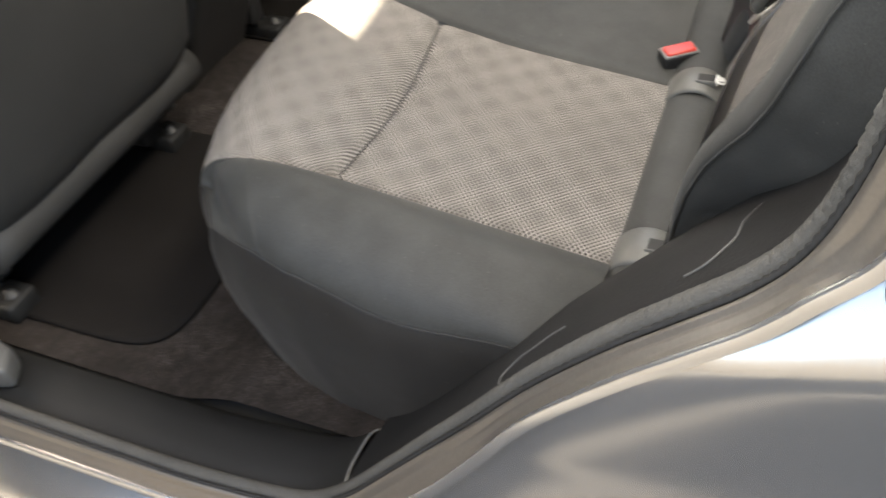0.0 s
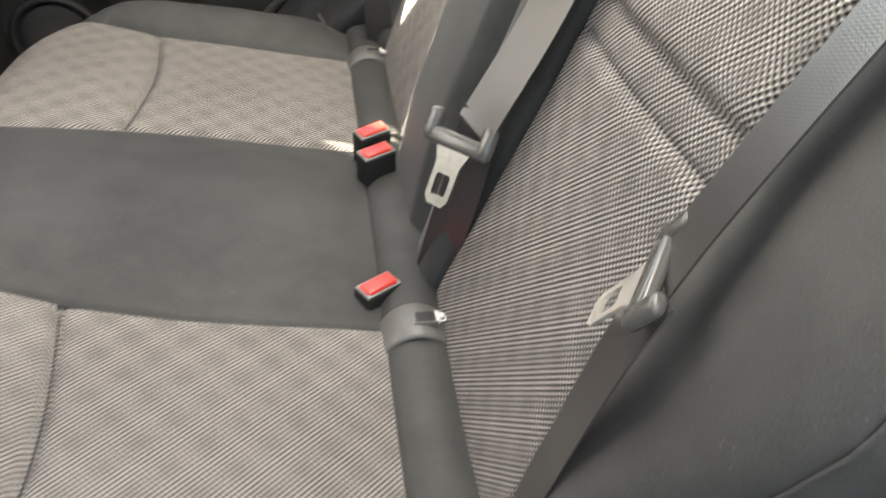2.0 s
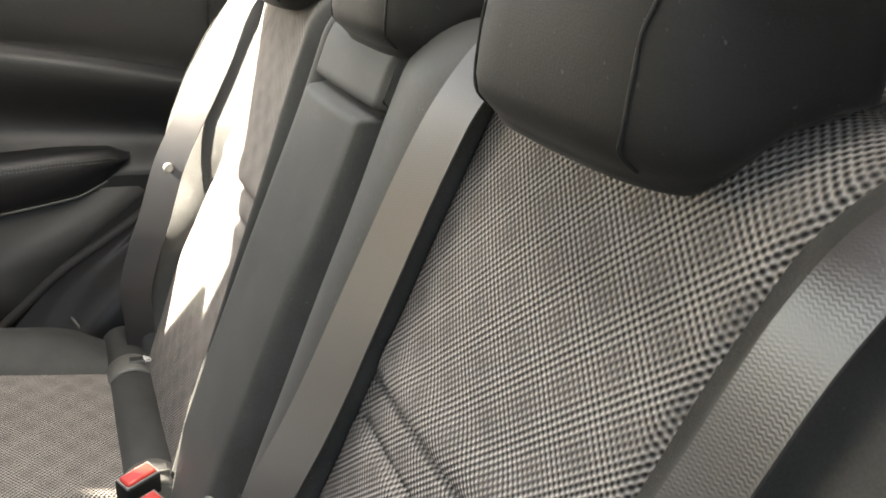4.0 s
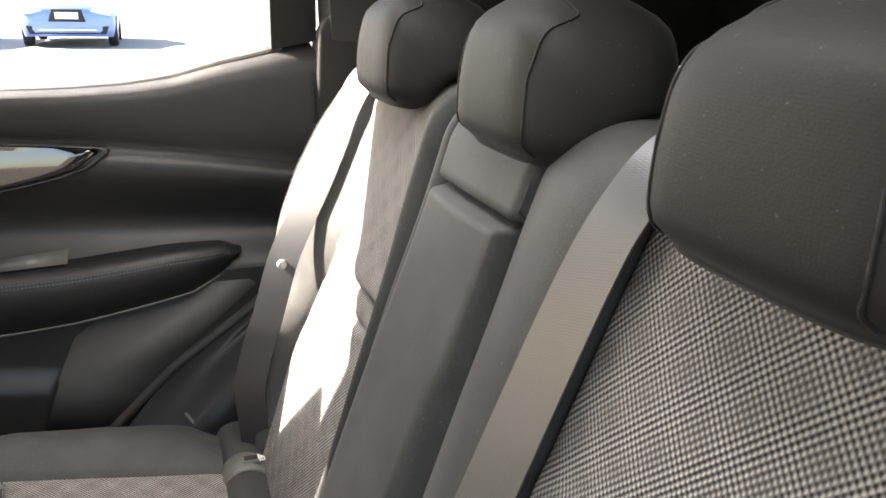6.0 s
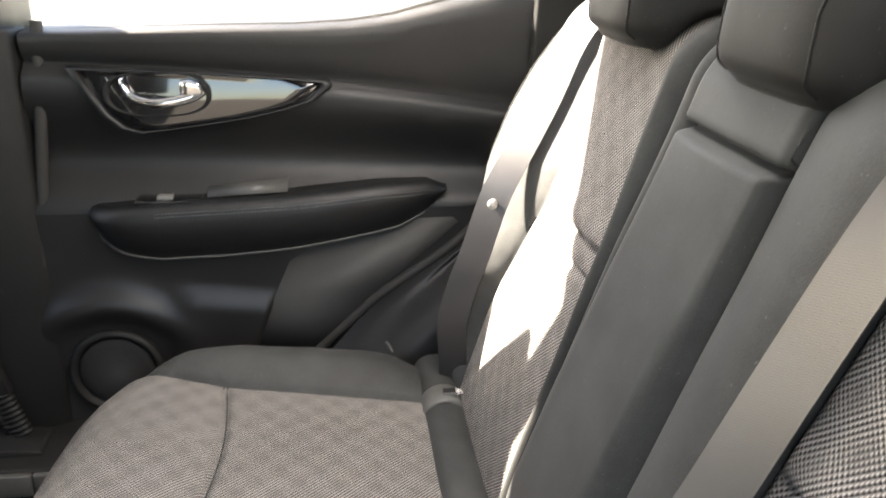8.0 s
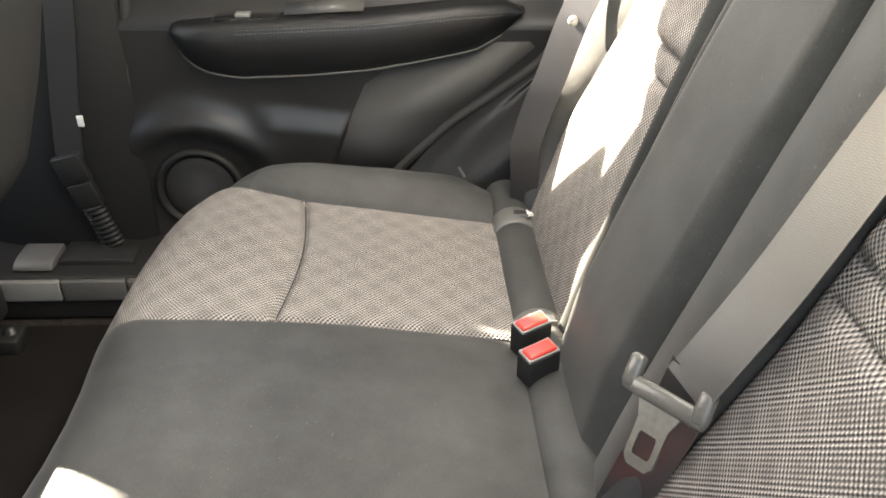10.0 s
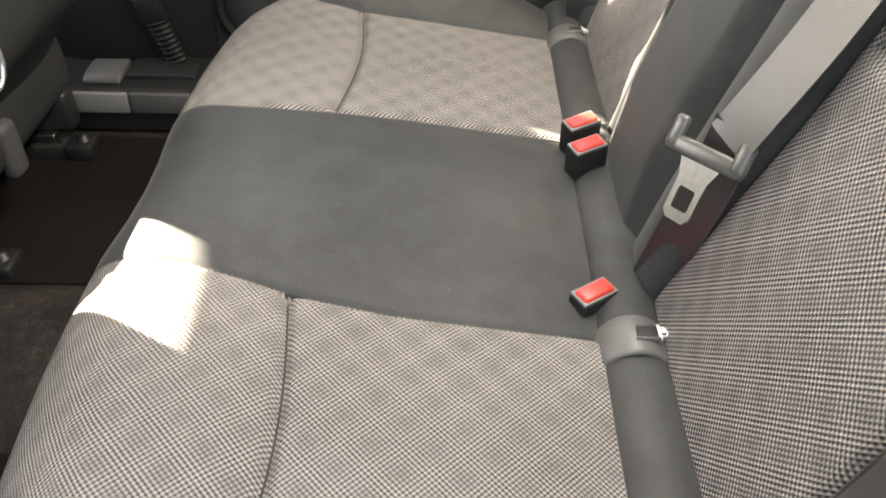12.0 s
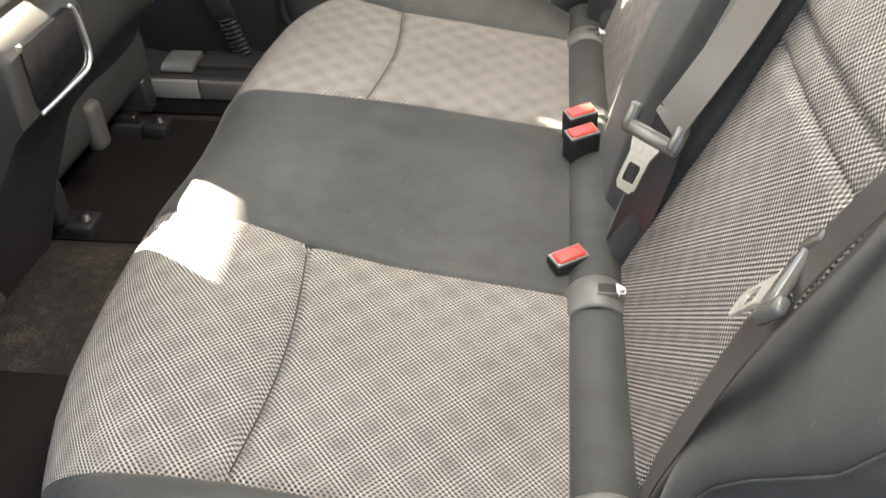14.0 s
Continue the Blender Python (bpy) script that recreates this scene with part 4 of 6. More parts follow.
def arch_drop(i, j):
    t = ease((OPEN[i].x - 0.27) / 0.25)
    return (0.040, 0.022, 0.012, 0.006, 0.002, 0.0, 0.0, 0.0)[j] * t


sweep("arch_trim", [(0.034, 0.130), (0.020, 0.092), (0.011, 0.05), (0.006, 0.02), (0.003, -0.010), (0.001, -0.030), (0.001, -0.039), (0.004, -0.046)], ARCH, shell, "soft black moulded wheel arch trim", JOINT, None, extra=arch_drop)
jp = [OPEN[JOINT] + OPEN_N[JOINT] * (o - 0.0006) + Vector((0.0, y, 0.0)) for o, y in ((0.02, 0.045), (0.004, 0.03), (0.0, 0.01), (-0.001, -0.02), (0.003, -0.045))]
part("trim_joint", tube_bm(smooth_path(jp, 5), 0.0012, 6), PLASTIC_GREY, shell, "open joint between the two trims")


# seal, painted jamb and outer panel
def dense_opening(step):
    """The opening's edge at even steps, with its outward normals."""
    pts, last = [], None
    for p, q, n, m in zip(OPEN, OPEN[1:], OPEN_N, OPEN_N[1:]):
        k = max(1, round((q - p).length / step))
        pts += [(p.lerp(q, i / k), n.lerp(m, i / k)) for i in range(k)]
    return pts


def ribbed_seal():
    """Fabric-faced weatherstrip with fine cross ribs, standing proud of the trim."""
    prof = [(0.006, -0.0405), (-0.003, -0.0420), (-0.0075, -0.0445), (-0.0090, -0.049), (-0.0085, -0.0535), (-0.005, -0.0565), (0.006, -0.0575)]
    verts, faces = [], []
    run = [(p, n) for p, n in dense_opening(0.0022) if -0.6 < p.x and p.z < 1.2]
    for i, (p, n) in enumerate(run):
        rib = 0.0012 if i % 4 < 2 else 0.0
        for o, y in prof:
            q = p + n * (o + rib * bell(y + 0.050, 0.0045))
            verts.append((q.x, y + wing_out(q.x), q.z))
    m = len(prof)
    for i in range(len(run) - 1):
        faces += [(i * m + j, i * m + j + 1, (i + 1) * m + j + 1, (i + 1) * m + j) for j in range(m - 1)]
    obj("door_seal", verts, faces, SEAL_CLOTH, shell, "ribbed dark grey weatherstrip")


ribbed_seal()
def sewn_edge():
    """A black twisted lip in the gap between the seal and the painted jamb, with small gaps in it."""
    run = [(p, n) for p, n in dense_opening(0.004) if -0.6 < p.x and p.z < 1.2]
    pts = [Vector((p.x + n.x * (-0.0035 + 0.0012 * (i % 2)), -0.0598 + wing_out(p.x), p.z + n.z * (-0.0035 + 0.0012 * (i % 2)))) for i, (p, n) in enumerate(run)]
    part("seal_lip", tube_bm(pts, 0.0023, 6), GRILLE, shell, "black rubber lip in the gap")


sewn_edge()
def jamb_step(i, j):
    """The jamb widens towards the sill and round the upper corner."""
    p = OPEN[i]
    return (0.014 * ease((0.50 - p.x) / 0.12) + 0.012 * ease((p.z - 0.90) / 0.05)) * min(j / 8, 1)


sweep("seal_channel", [(0.006, -0.0570), (0.020, -0.0575), (0.020, -0.0618), (-0.002, -0.0622)], GRILLE, shell, "black channel behind the seal", out=wing_out)
sweep("painted_jamb", [(-0.002, -0.0622), (-0.0030, -0.0635), (-0.0020, -0.0660), (0.0005, -0.0675), (0.0008, -0.0690), (0.0010, -0.0715), (0.0030, -0.0735), (0.0032, -0.0755), (0.0040, -0.0780)], JAMB, shell, "beige-lit painted door jamb", extra=jamb_step, out=wing_out)
sweep("panel_edge", [(0.0040, -0.0780), (0.0036, -0.0790), (0.0040, -0.0803), (0.0055, -0.0818), (0.0080, -0.0832), (0.0115, -0.0844)], PAINT, shell, "bright rolled edge of the wing", extra=lambda i, j: jamb_step(i, 8), out=wing_out)


def crease_z(x):
    return 0.843 + 0.37 * (x - 0.592)


def rear_wing():
    """The painted wing: a shoulder that leans back above a soft crease, and a hollow flank below it."""
    offs = [0.0115, 0.0135, 0.017, 0.021, 0.0255, 0.030, 0.034, 0.040, 0.047, 0.055, 0.065, 0.075, 0.09, 0.105, 0.12, 0.14, 0.16, 0.19, 0.23, 0.28, 0.34, 0.44]
    verts = []
    hi = arch + 6
    for i in range(hi):
        for n in offs:
            p = OPEN[i] + OPEN_N[i] * (n + jamb_step(i, 8))
            d = p.z - crease_z(p.x)
            y = -0.0844 - 0.010 * (1 - math.exp(-(n - 0.0115) / 0.02)) + wing_out(p.x)
            up = 0.5 * (d + math.sqrt(d * d + 0.00006))                # above the crease
            low = up - d
            low = min(low, 0.14)
            y -= 1.1 * min(n - 0.0115, 0.05) * ease((0.34 - p.x) / 0.24)        # the sill turns its face upwards
            y += 0.62 * min(up, 0.05) + 0.06 * max(up - 0.05, 0) + 0.16 * low - 0.30 * low * low
            verts.append((p.x, y, p.z))
    m = len(offs)
    faces = [(i * m + j, i * m + j + 1, (i + 1) * m + j + 1, (i + 1) * m + j) for i in range(hi - 1) for j in range(m - 1)]
    obj("outer_panel", verts, faces, PAINT, shell, "silver painted rear wing with a horizontal crease")


rear_wing()


def scuff(pts):
    """A pale worn crease lying in the moulded trim."""
    part("scuff_line", tube_bm(smooth_path([(x - 0.0002, y - 0.0004, z + 0.0003) for x, y, z in pts], 6), 0.0009, 6), PLASTIC_GREY_DARK, shell, "pale scuffed crease in the trim")


scuff([(0.612, 0.055, 0.842), (0.609, 0.045, 0.846), (0.601, 0.024, 0.850), (0.598, 0.004, 0.854), (0.593, -0.006, 0.853), (0.588, -0.013, 0.850), (0.582, -0.017, 0.844), (0.574, -0.019, 0.836)])
scuff([(0.497, 0.001, 0.737), (0.485, 0.002, 0.720), (0.474, 0.0, 0.705), (0.463, -0.002, 0.691), (0.456, -0.007, 0.682), (0.451, -0.014, 0.677), (0.452, -0.024, 0.681), (0.456, -0.031, 0.688)])
bolt = (0.668, -0.080, 0.925)
part("striker", lathe_bm([(0.0, -0.006), (0.010, -0.005), (0.013, 0.0), (0.013, 0.004), (0.006, 0.006), (0.006, 0.02)], bolt, "x", 16), STEEL, shell, "steel door striker bolt")
b_cover = thing("pillar_foot_cover", "pale grey plastic cover at the foot of the door pillar", "trim cover", (-0.28, -0.02, 0.40))
part("cover", prism_bm([(-0.42, -0.045), (-0.262, -0.045), (-0.215, -0.03), (-0.235, 0.005), (-0.30, 0.02), (-0.42, 0.02)], "z", 0.385, 0.425, 0.008, 3), PLASTIC_GREY_DARK, b_cover)

# the open near door, swung out ahead of the doorway
near_door = thing("near_door", "open rear car door swung out on its hinges", "car door", (-0.24, -0.16, 0.40), kind="structure")
NM = pose(-0.24, -0.16, 0.0, 0, 0, -22)


def door_part(name, bm, mat, lab):
    bmesh.ops.transform(bm, matrix=NM, verts=bm.verts)
    part(name, bm, mat, near_door, lab, sharp=40)


door_part("lining", prism_bm([(0.0, 0.42), (-0.62, 0.42), (-0.70, 0.50), (-0.86, 0.86), (-0.92, 1.16), (0.0, 1.14)], "x", -0.08, -0.03, 0.012), PLASTIC, "black inner door lining")
door_part("outer_skin", prism_bm([(0.0, 0.36), (-0.64, 0.36), (-0.74, 0.48), (-0.90, 0.86), (-0.94, 1.14), (0.0, 1.12)], "x", -0.15, -0.085, 0.012), PAINT, "silver painted outer skin")
# opaque pane, put in to keep sky light off the seats
door_part("window_pane", prism_bm([(-0.02, 1.15), (-0.90, 1.17), (-0.84, 1.40), (-0.62, 1.50), (-0.04, 1.53)], "x", -0.095, -0.090), DARK_GLASS, "opaque dark pane added to block sky light")
# ---------------------------------------------------------------- floor
def floor_z(x, y):
    tunnel = 0.055 * math.exp(-((y - MID) / 0.13) ** 4)
    heel = 0.035 * ease((x + 0.02) / 0.12)
    return 0.378 + tunnel + heel + 0.0025 * noise.noise(Vector((x * 7, y * 7, 0.2)))


v, f, uv = sheet(lambda x, y: (x, y, floor_z(x, y), x, y), spaced(-1.6, 0.6, 90), spaced(0.03, 1.30, 60))
tagged(obj("floor", v, f, CARPET, None, uvs=uv), "dark worn black carpet on the car floor", "car floor", kind="structure")


def floor_mat(y0, y1, label):
    out = []
    cx, cy, hx, hy = -0.31, (y0 + y1) / 2, 0.25, (y1 - y0) / 2
    for i in range(48):
        a = 2 * math.pi * i / 48
        out.append((cx + hx * math.copysign(abs(math.cos(a)) ** 0.3, math.cos(a)), cy + hy * math.copysign(abs(math.sin(a)) ** 0.3, math.sin(a))))
    e = thing("floor_mat", label, "floor mat", (cx, cy, 0.384), "floor mats")
    rings = [[(cx + (x - cx) * s, cy + (y - cy) * s, floor_z(cx + (x - cx) * s, cy + (y - cy) * s) + h) for x, y in out] for s, h in ((1.0, 0.001), (0.995, 0.006), (0.97, 0.008), (0.6, 0.0075), (0.2, 0.0075), (0.02, 0.0075))]
    part("mat", ring_loft(rings), MATTING, e)
    return e


MATTING = mottled("flat_black_matting", (0.007, 0.0062, 0.0057), (0.015, 0.0134, 0.0125), 0.9, 30, 500, 0.8, 0.002, spec=0.08)
floor_mat(0.075, 0.50, "flat black floor mat before the near rear seat")
floor_mat(0.80, 1.22, "flat black floor mat before the far rear seat")


def seat_rail(y, label):
    """Runner of a front seat with its end cap and bolt."""
    e = thing("seat_rail", label, "seat rail", (-0.45, y, 0.385), "front seat rails")
    part("channel", prism_bm([(y - 0.022, 0.382), (y + 0.022, 0.382), (y + 0.022, 0.410), (y + 0.012, 0.412), (y + 0.012, 0.404), (y - 0.012, 0.404), (y - 0.012, 0.412), (y - 0.022, 0.410)], "x", -0.85, -0.33, 0.0015), STEEL_DARK, e, "black steel channel")
    part("end_cap", box_bm((-0.345, y - 0.026, 0.380), (-0.295, y + 0.026, 0.414), 0.006), PLASTIC, e, "black plastic end cap")
    part("bolt", lathe_bm([(0, 0.012), (0.008, 0.011), (0.009, 0.004), (0.013, 0.003), (0.013, 0)], (-0.315, y, 0.412), "z", 12), STEEL_DARK, e, "steel fixing bolt")
    part("slide", box_bm((-0.62, y - 0.011, 0.400), (-0.36, y + 0.011, 0.428), 0.003), STEEL, e, "bare steel slide")
    return e


STEEL_DARK = mottled("black_steel", (0.02, 0.02, 0.02), (0.04, 0.04, 0.04), 0.4, 40, 200, metal=0.3)
for y in (0.085, 0.47, 0.83, 1.16):
    seat_rail(y, "black steel seat rail bolted to the floor")


# ---------------------------------------------------------------- front seats, seen from behind
def front_seat(y_mid, label, back=0.0):
    e = thing("front_seat", label, "car seat", (-0.5, y_mid, 0.42), "front seats")

    def ring(z, n=56):
        t = (z - 0.50) / 0.62
        xb = -0.235 + 0.16 * t - 0.03 * ease((z - 1.0) / 0.14) - 0.05 * ease((0.58 - z) / 0.1) - back - 2.6 * back * ease((0.74 - z) / 0.17)
        hw = 0.240 + 0.032 * ease((z - 0.74) / 0.12) - 0.10 * ease((z - 0.98) / 0.15) - 0.02 * ease((0.6 - z) / 0.1)
        d = 0.15 - 0.05 * t
        out = []
        for i in range(n):
            a = 2 * math.pi * i / n
            c, s = math.cos(a), math.sin(a)
            cx, sy = math.copysign(abs(c) ** 0.55, c), math.copysign(abs(s) ** 0.55, s)
            x = xb - d / 2 + d / 2 * cx
            if cx > 0:
                x -= 0.012 * (1 - abs(sy))
            out.append(Vector((x, y_mid + hw * sy, z)))
        return out
    zs = [0.50, 0.503, 0.51, 0.525, 0.55] + spaced(0.58, 1.06, 14) + [1.085, 1.105, 1.118, 1.125]
    part("back", ring_loft([ring(z) for z in zs]), SEATBACK, e, "plain grey-black cloth seat back")
    # lower roll of the backrest, over the hinge
    roll = [(-0.285 - 3.6 * back, y_mid + s, 0.525) for s in spaced(-0.225, 0.225, 12)]
    part("lower_roll", tube_bm(roll, 0.04, 16, (0.045, 0.038)), SEATBACK, e, "rolled lower edge of the seat back")
    part("cushion", box_bm((-0.86, y_mid - 0.25, 0.47), (-0.33, y_mid + 0.25, 0.62), 0.05, 4), SEATBACK, e, "dark cloth seat cushion")
    for s in (-0.19, 0.19):
        part("side_frame", box_bm((-0.60, y_mid + s - 0.02, 0.425), (-0.33, y_mid + s + 0.02, 0.50), 0.008), STEEL_DARK, e, "black steel seat frame")
    if back:
        part("hinge_cover", box_bm((-0.345, y_mid - 0.052, 0.470), (-0.315, y_mid - 0.008, 0.565), 0.014, 4), LINING, e, "rounded grey hinge cover")
    else:
        part("recliner_bracket", box_bm((-0.40, y_mid + 0.250, 0.42), (-0.345, y_mid + 0.278, 0.60), 0.008), STEEL_DARK, e, "black recliner bracket")
        for y, z in ((0.167, 0.478), (0.215, 0.440)):
            part("bracket_bolt", lathe_bm([(0, 0.010), (0.006, 0.009), (0.007, 0.003), (0.011, 0.002), (0.011, 0)], (-0.330, y_mid + y, z), "x", 12), STEEL, e, "bright zinc bolt head")
        part("trim_block", box_bm((-0.345, y_mid + 0.115, 0.425), (-0.305, y_mid + 0.165, 0.56), 0.008), PLASTIC, e, "black plastic trim block")
    # headrest
    hz = [1.15, 1.153, 1.16, 1.175, 1.2, 1.25, 1.3, 1.325, 1.335, 1.338]
    rings = []
    for z in hz:
        k = 1 - 0.25 * max(0, (1.165 - z) / 0.015) - 0.3 * max(0, (z - 1.32) / 0.018)
        rings.append([Vector((-0.16 + 0.05 * k * math.copysign(abs(math.cos(a)) ** 0.6, math.cos(a)), y_mid + 0.125 * k * math.copysign(abs(math.sin(a)) ** 0.6, math.sin(a)), z)) for a in [2 * math.pi * i / 40 for i in range(40)]])
    part("headrest", ring_loft(rings), SEATBACK, e, "dark cloth front headrest")
    for s in (-0.05, 0.05):
        part("post", lathe_bm([(0.006, 1.10), (0.006, 1.18)], (-0.15, y_mid + s, 0), "z", 10), STEEL, e, "steel headrest post")
    return e


SEATBACK = mottled("front_seat_cloth", (0.023, 0.023, 0.0222), (0.037, 0.0365, 0.035), 0.7, 15, 600, 0.4, 0.0008)
front_seat(0.288, "dark cloth front seat seen from behind, above the floor mat")
front_seat(0.997, "dark cloth front seat seen from behind on the far side", 0.03)


# ---------------------------------------------------------------- centre console
PALE_LID = mottled("beige_lid_leatherette", (0.16, 0.15, 0.13), (0.2, 0.185, 0.165), 0.5, 20, 300, 0.4, 0.0008)
console = thing("centre_console", "black plastic centre console with bright-edged rear vent panel", "console", (-0.45, 0.65, 0.40))
console.location += Vector((-0.024, 0.034, -0.022))          # set slightly towards the far seat
prof = [(-0.90, 0.40), (-0.34, 0.40), (-0.32, 0.44), (-0.275, 0.55), (-0.215, 0.67), (-0.165, 0.745), (-0.147, 0.764), (-0.142, 0.845), (-0.150, 0.854), (-0.18, 0.862), (-0.90, 0.85)]
rings = []
for w, k in ((-0.092, 0.975), (-0.087, 0.99), (-0.076, 1.0), (0.076, 1.0), (0.087, 0.99), (0.092, 0.975)):
    rings.append([(-0.55 + (x + 0.55) * k, 0.655 + w, 0.40 + (z - 0.40) * k) for x, z in prof])
SATIN = mottled("satin_chrome", (0.62, 0.62, 0.61), (0.72, 0.72, 0.71), 0.32, 20, 80, 0.0, 0.0001, metal=0.85)
CONSOLE = mottled("console_plastic", (0.022, 0.021, 0.020), (0.036, 0.034, 0.032), 0.48, 25, 650, 0.5, 0.0006, spec=0.4)
part("body", ring_loft(rings), CONSOLE, console, "black plastic console body", sharp=35)


def console_face(z):
    return lerp_table([(0.67, -0.215), (0.745, -0.165), (0.766, -0.146), (0.90, -0.1385)], z)


def on_face(y, z, o):
    return (console_face(z) + o, y, z)


face = [(0.588, 0.775), (0.594, 0.769), (0.698, 0.769), (0.710, 0.773), (0.717, 0.783), (0.719, 0.797), (0.716, 0.825), (0.710, 0.848), (0.704, 0.852), (0.592, 0.852), (0.587, 0.846)]
part("vent_panel", ring_loft([[on_face(y, z, o) for y, z in face] for o in (-0.01, 0.003)]), GLOSS, console, "glossy black rear panel", smooth=False)
bow = [on_face(0.590, 0.766, 0.003), on_face(0.64, 0.765, 0.004), on_face(0.696, 0.766, 0.005), on_face(0.713, 0.771, 0.005), on_face(0.721, 0.783, 0.005), on_face(0.722, 0.797, 0.005), on_face(0.718, 0.828, 0.004), on_face(0.712, 0.848, 0.003), on_face(0.707, 0.853, 0.002)]
part("trim_bow", tube_bm(smooth_path(bow, 6), 0.0030, 8), SATIN, console, "bright satin trim bow")
part("lid", box_bm((-0.60, 0.568, 0.858), (-0.205, 0.742, 0.880), 0.010, 3), PALE_LID, console, "padded console lid in sunlight")

# ---------------------------------------------------------------- far door
door = thing("far_door", "closed black-trimmed rear car door with chrome handle and armrest", "car door", (0.2, 1.42, 0.5), kind="structure")


def belt_z(x):
    return lerp_table([(-0.3, 1.150), (-0.02, 1.160), (0.146, 1.166), (0.316, 1.170), (0.40, 1.176), (0.47, 1.187), (0.55, 1.210), (0.64, 1.231), (0.75, 1.245)], x)


def roll_z(x):
    return lerp_table([(-0.3, 1.118), (-0.02, 1.106), (0.18, 1.096), (0.372, 1.080), (0.51, 1.063), (0.644, 1.043), (0.75, 1.03)], x)


def rear_edge(z):
    """Where the door ends towards the rear wheel arch."""
    return lerp_table([(0.40, 0.20), (0.55, 0.315), (0.65, 0.398), (0.70, 0.448), (0.80, 0.585), (0.86, 0.630), (0.92, 0.660), (1.0, 0.690), (1.06, 0.700), (1.25, 0.700)], z)


def door_y(x, t):
    """Depth of the trim: t runs from the beltline (0) over the roll (1) and hollow to the lower panel (2) and bottom (3)."""
    if t <= 1:
        return 1.462 - 0.052 * ease(t / 0.30) - 0.018 * math.sin(math.pi * min(t, 0.72)) + 0.010 * ease((t - 0.8) / 0.2)
    if t <= 2:
        s = t - 1
        return 1.402 - 0.016 * ease(s / 0.10) + 0.046 * ease((s - 0.14) / 0.5) - 0.049 * ease((s - 0.66) / 0.34)
    return 1.383 + 0.011 * (t - 2)


def door_pt(u, t):
    if t <= 1:
        x = -0.10 + u * 0.80
        zb, zr = belt_z(x), roll_z(x)
        z = zb + (zr - zb) * t ** 1.7
    elif t <= 2:
        z0 = roll_z(-0.10 + u * 0.80)
        z = z0 + (0.865 - z0) * (t - 1)
        x = -0.10 - 0.02 * (t - 1) + u * (rear_edge(z) + 0.10 + 0.02 * (t - 1))
    else:
        z = 0.865 + (0.43 - 0.865) * (t - 2)
        xl = lerp_table([(0.43, -0.105), (0.47, -0.13), (0.55, -0.142), (0.865, -0.12)], z)
        x = xl + u * (rear_edge(z) - xl)
    return x, door_y(x, t), z, x, z


roll_t = [0, 0.01, 0.03, 0.06, 0.1, 0.16, 0.24, 0.34, 0.46, 0.6, 0.74, 0.86, 0.93, 0.97, 0.985, 1.0]
v, f, uv = sheet(lambda t, u: door_pt(u, t), roll_t, spaced(0, 1, 60))
obj("upper_roll", v, f, SOFT, door, "soft grained door top", uvs=uv)
v, f, uv = sheet(lambda t, u: door_pt(u, t), [1.0, 1.01, 1.03] + spaced(1.05, 2.0, 34), spaced(0, 1, 60))
obj("middle_panel", v, f, SOFT, door, "hollowed soft door panel", uvs=uv)
SPK = (-0.020, 0.568)


def lower_pt(u, t):
    x, y, z, a, b = door_pt(u, t)
    d = math.hypot(x - SPK[0], z - SPK[1])
    y -= 0.024 * bell(d - 0.132, 0.030) * (0.25 + 0.75 * ease((z - 0.60) / 0.1))
    # storage pocket bulge ahead of the triangular lining
    pk = ease((0.262 - x + (z - 0.69) * 0.35) / 0.012) * ease((x - 0.07) / 0.06) * ease((0.742 - 0.12 * (x - 0.1) - z) / 0.05)
    y -= 0.016 * pk
    return x, y, z, a, b


v, f, uv = sheet(lambda t, u: lower_pt(u, t), spaced(2.0, 3.0, 60), spaced(0, 1, 90))
obj("lower_panel", v, f, LOWER, door, "grained black lower door panel", uvs=uv)
# triangular sheet behind the pocket: light on the panel put into a paler grey
tri = [(0.262, 0.706), (0.255, 0.690), (0.208, 0.60), (0.343, 0.60), (0.398, 0.662), (0.455, 0.722), (0.540, 0.795), (0.585, 0.836), (0.560, 0.858), (0.50, 0.845), (0.42, 0.824), (0.34, 0.806), (0.29, 0.770)]
part("lining", ring_loft([[(x, 1.3835, z) for x, z in tri], [(x, 1.395, z) for x, z in tri]]), LINING, door, "paler grey sheet for the lit part of the lower panel")
# speaker
part("speaker_ring", lathe_bm([(0.084, 1.388), (0.082, 1.380), (0.077, 1.376), (0.072, 1.377), (0.069, 1.382), (0.067, 1.388)], (SPK[0], 0, SPK[1]), "y", 56), PLASTIC, door, "raised round speaker ring")
part("speaker_grille", lathe_bm([(0.067, 1.387), (0.063, 1.3835), (0.05, 1.382), (0.0, 1.3815)], (SPK[0], 0, SPK[1]), "y", 56), GRILLE, door, "round black speaker grille")

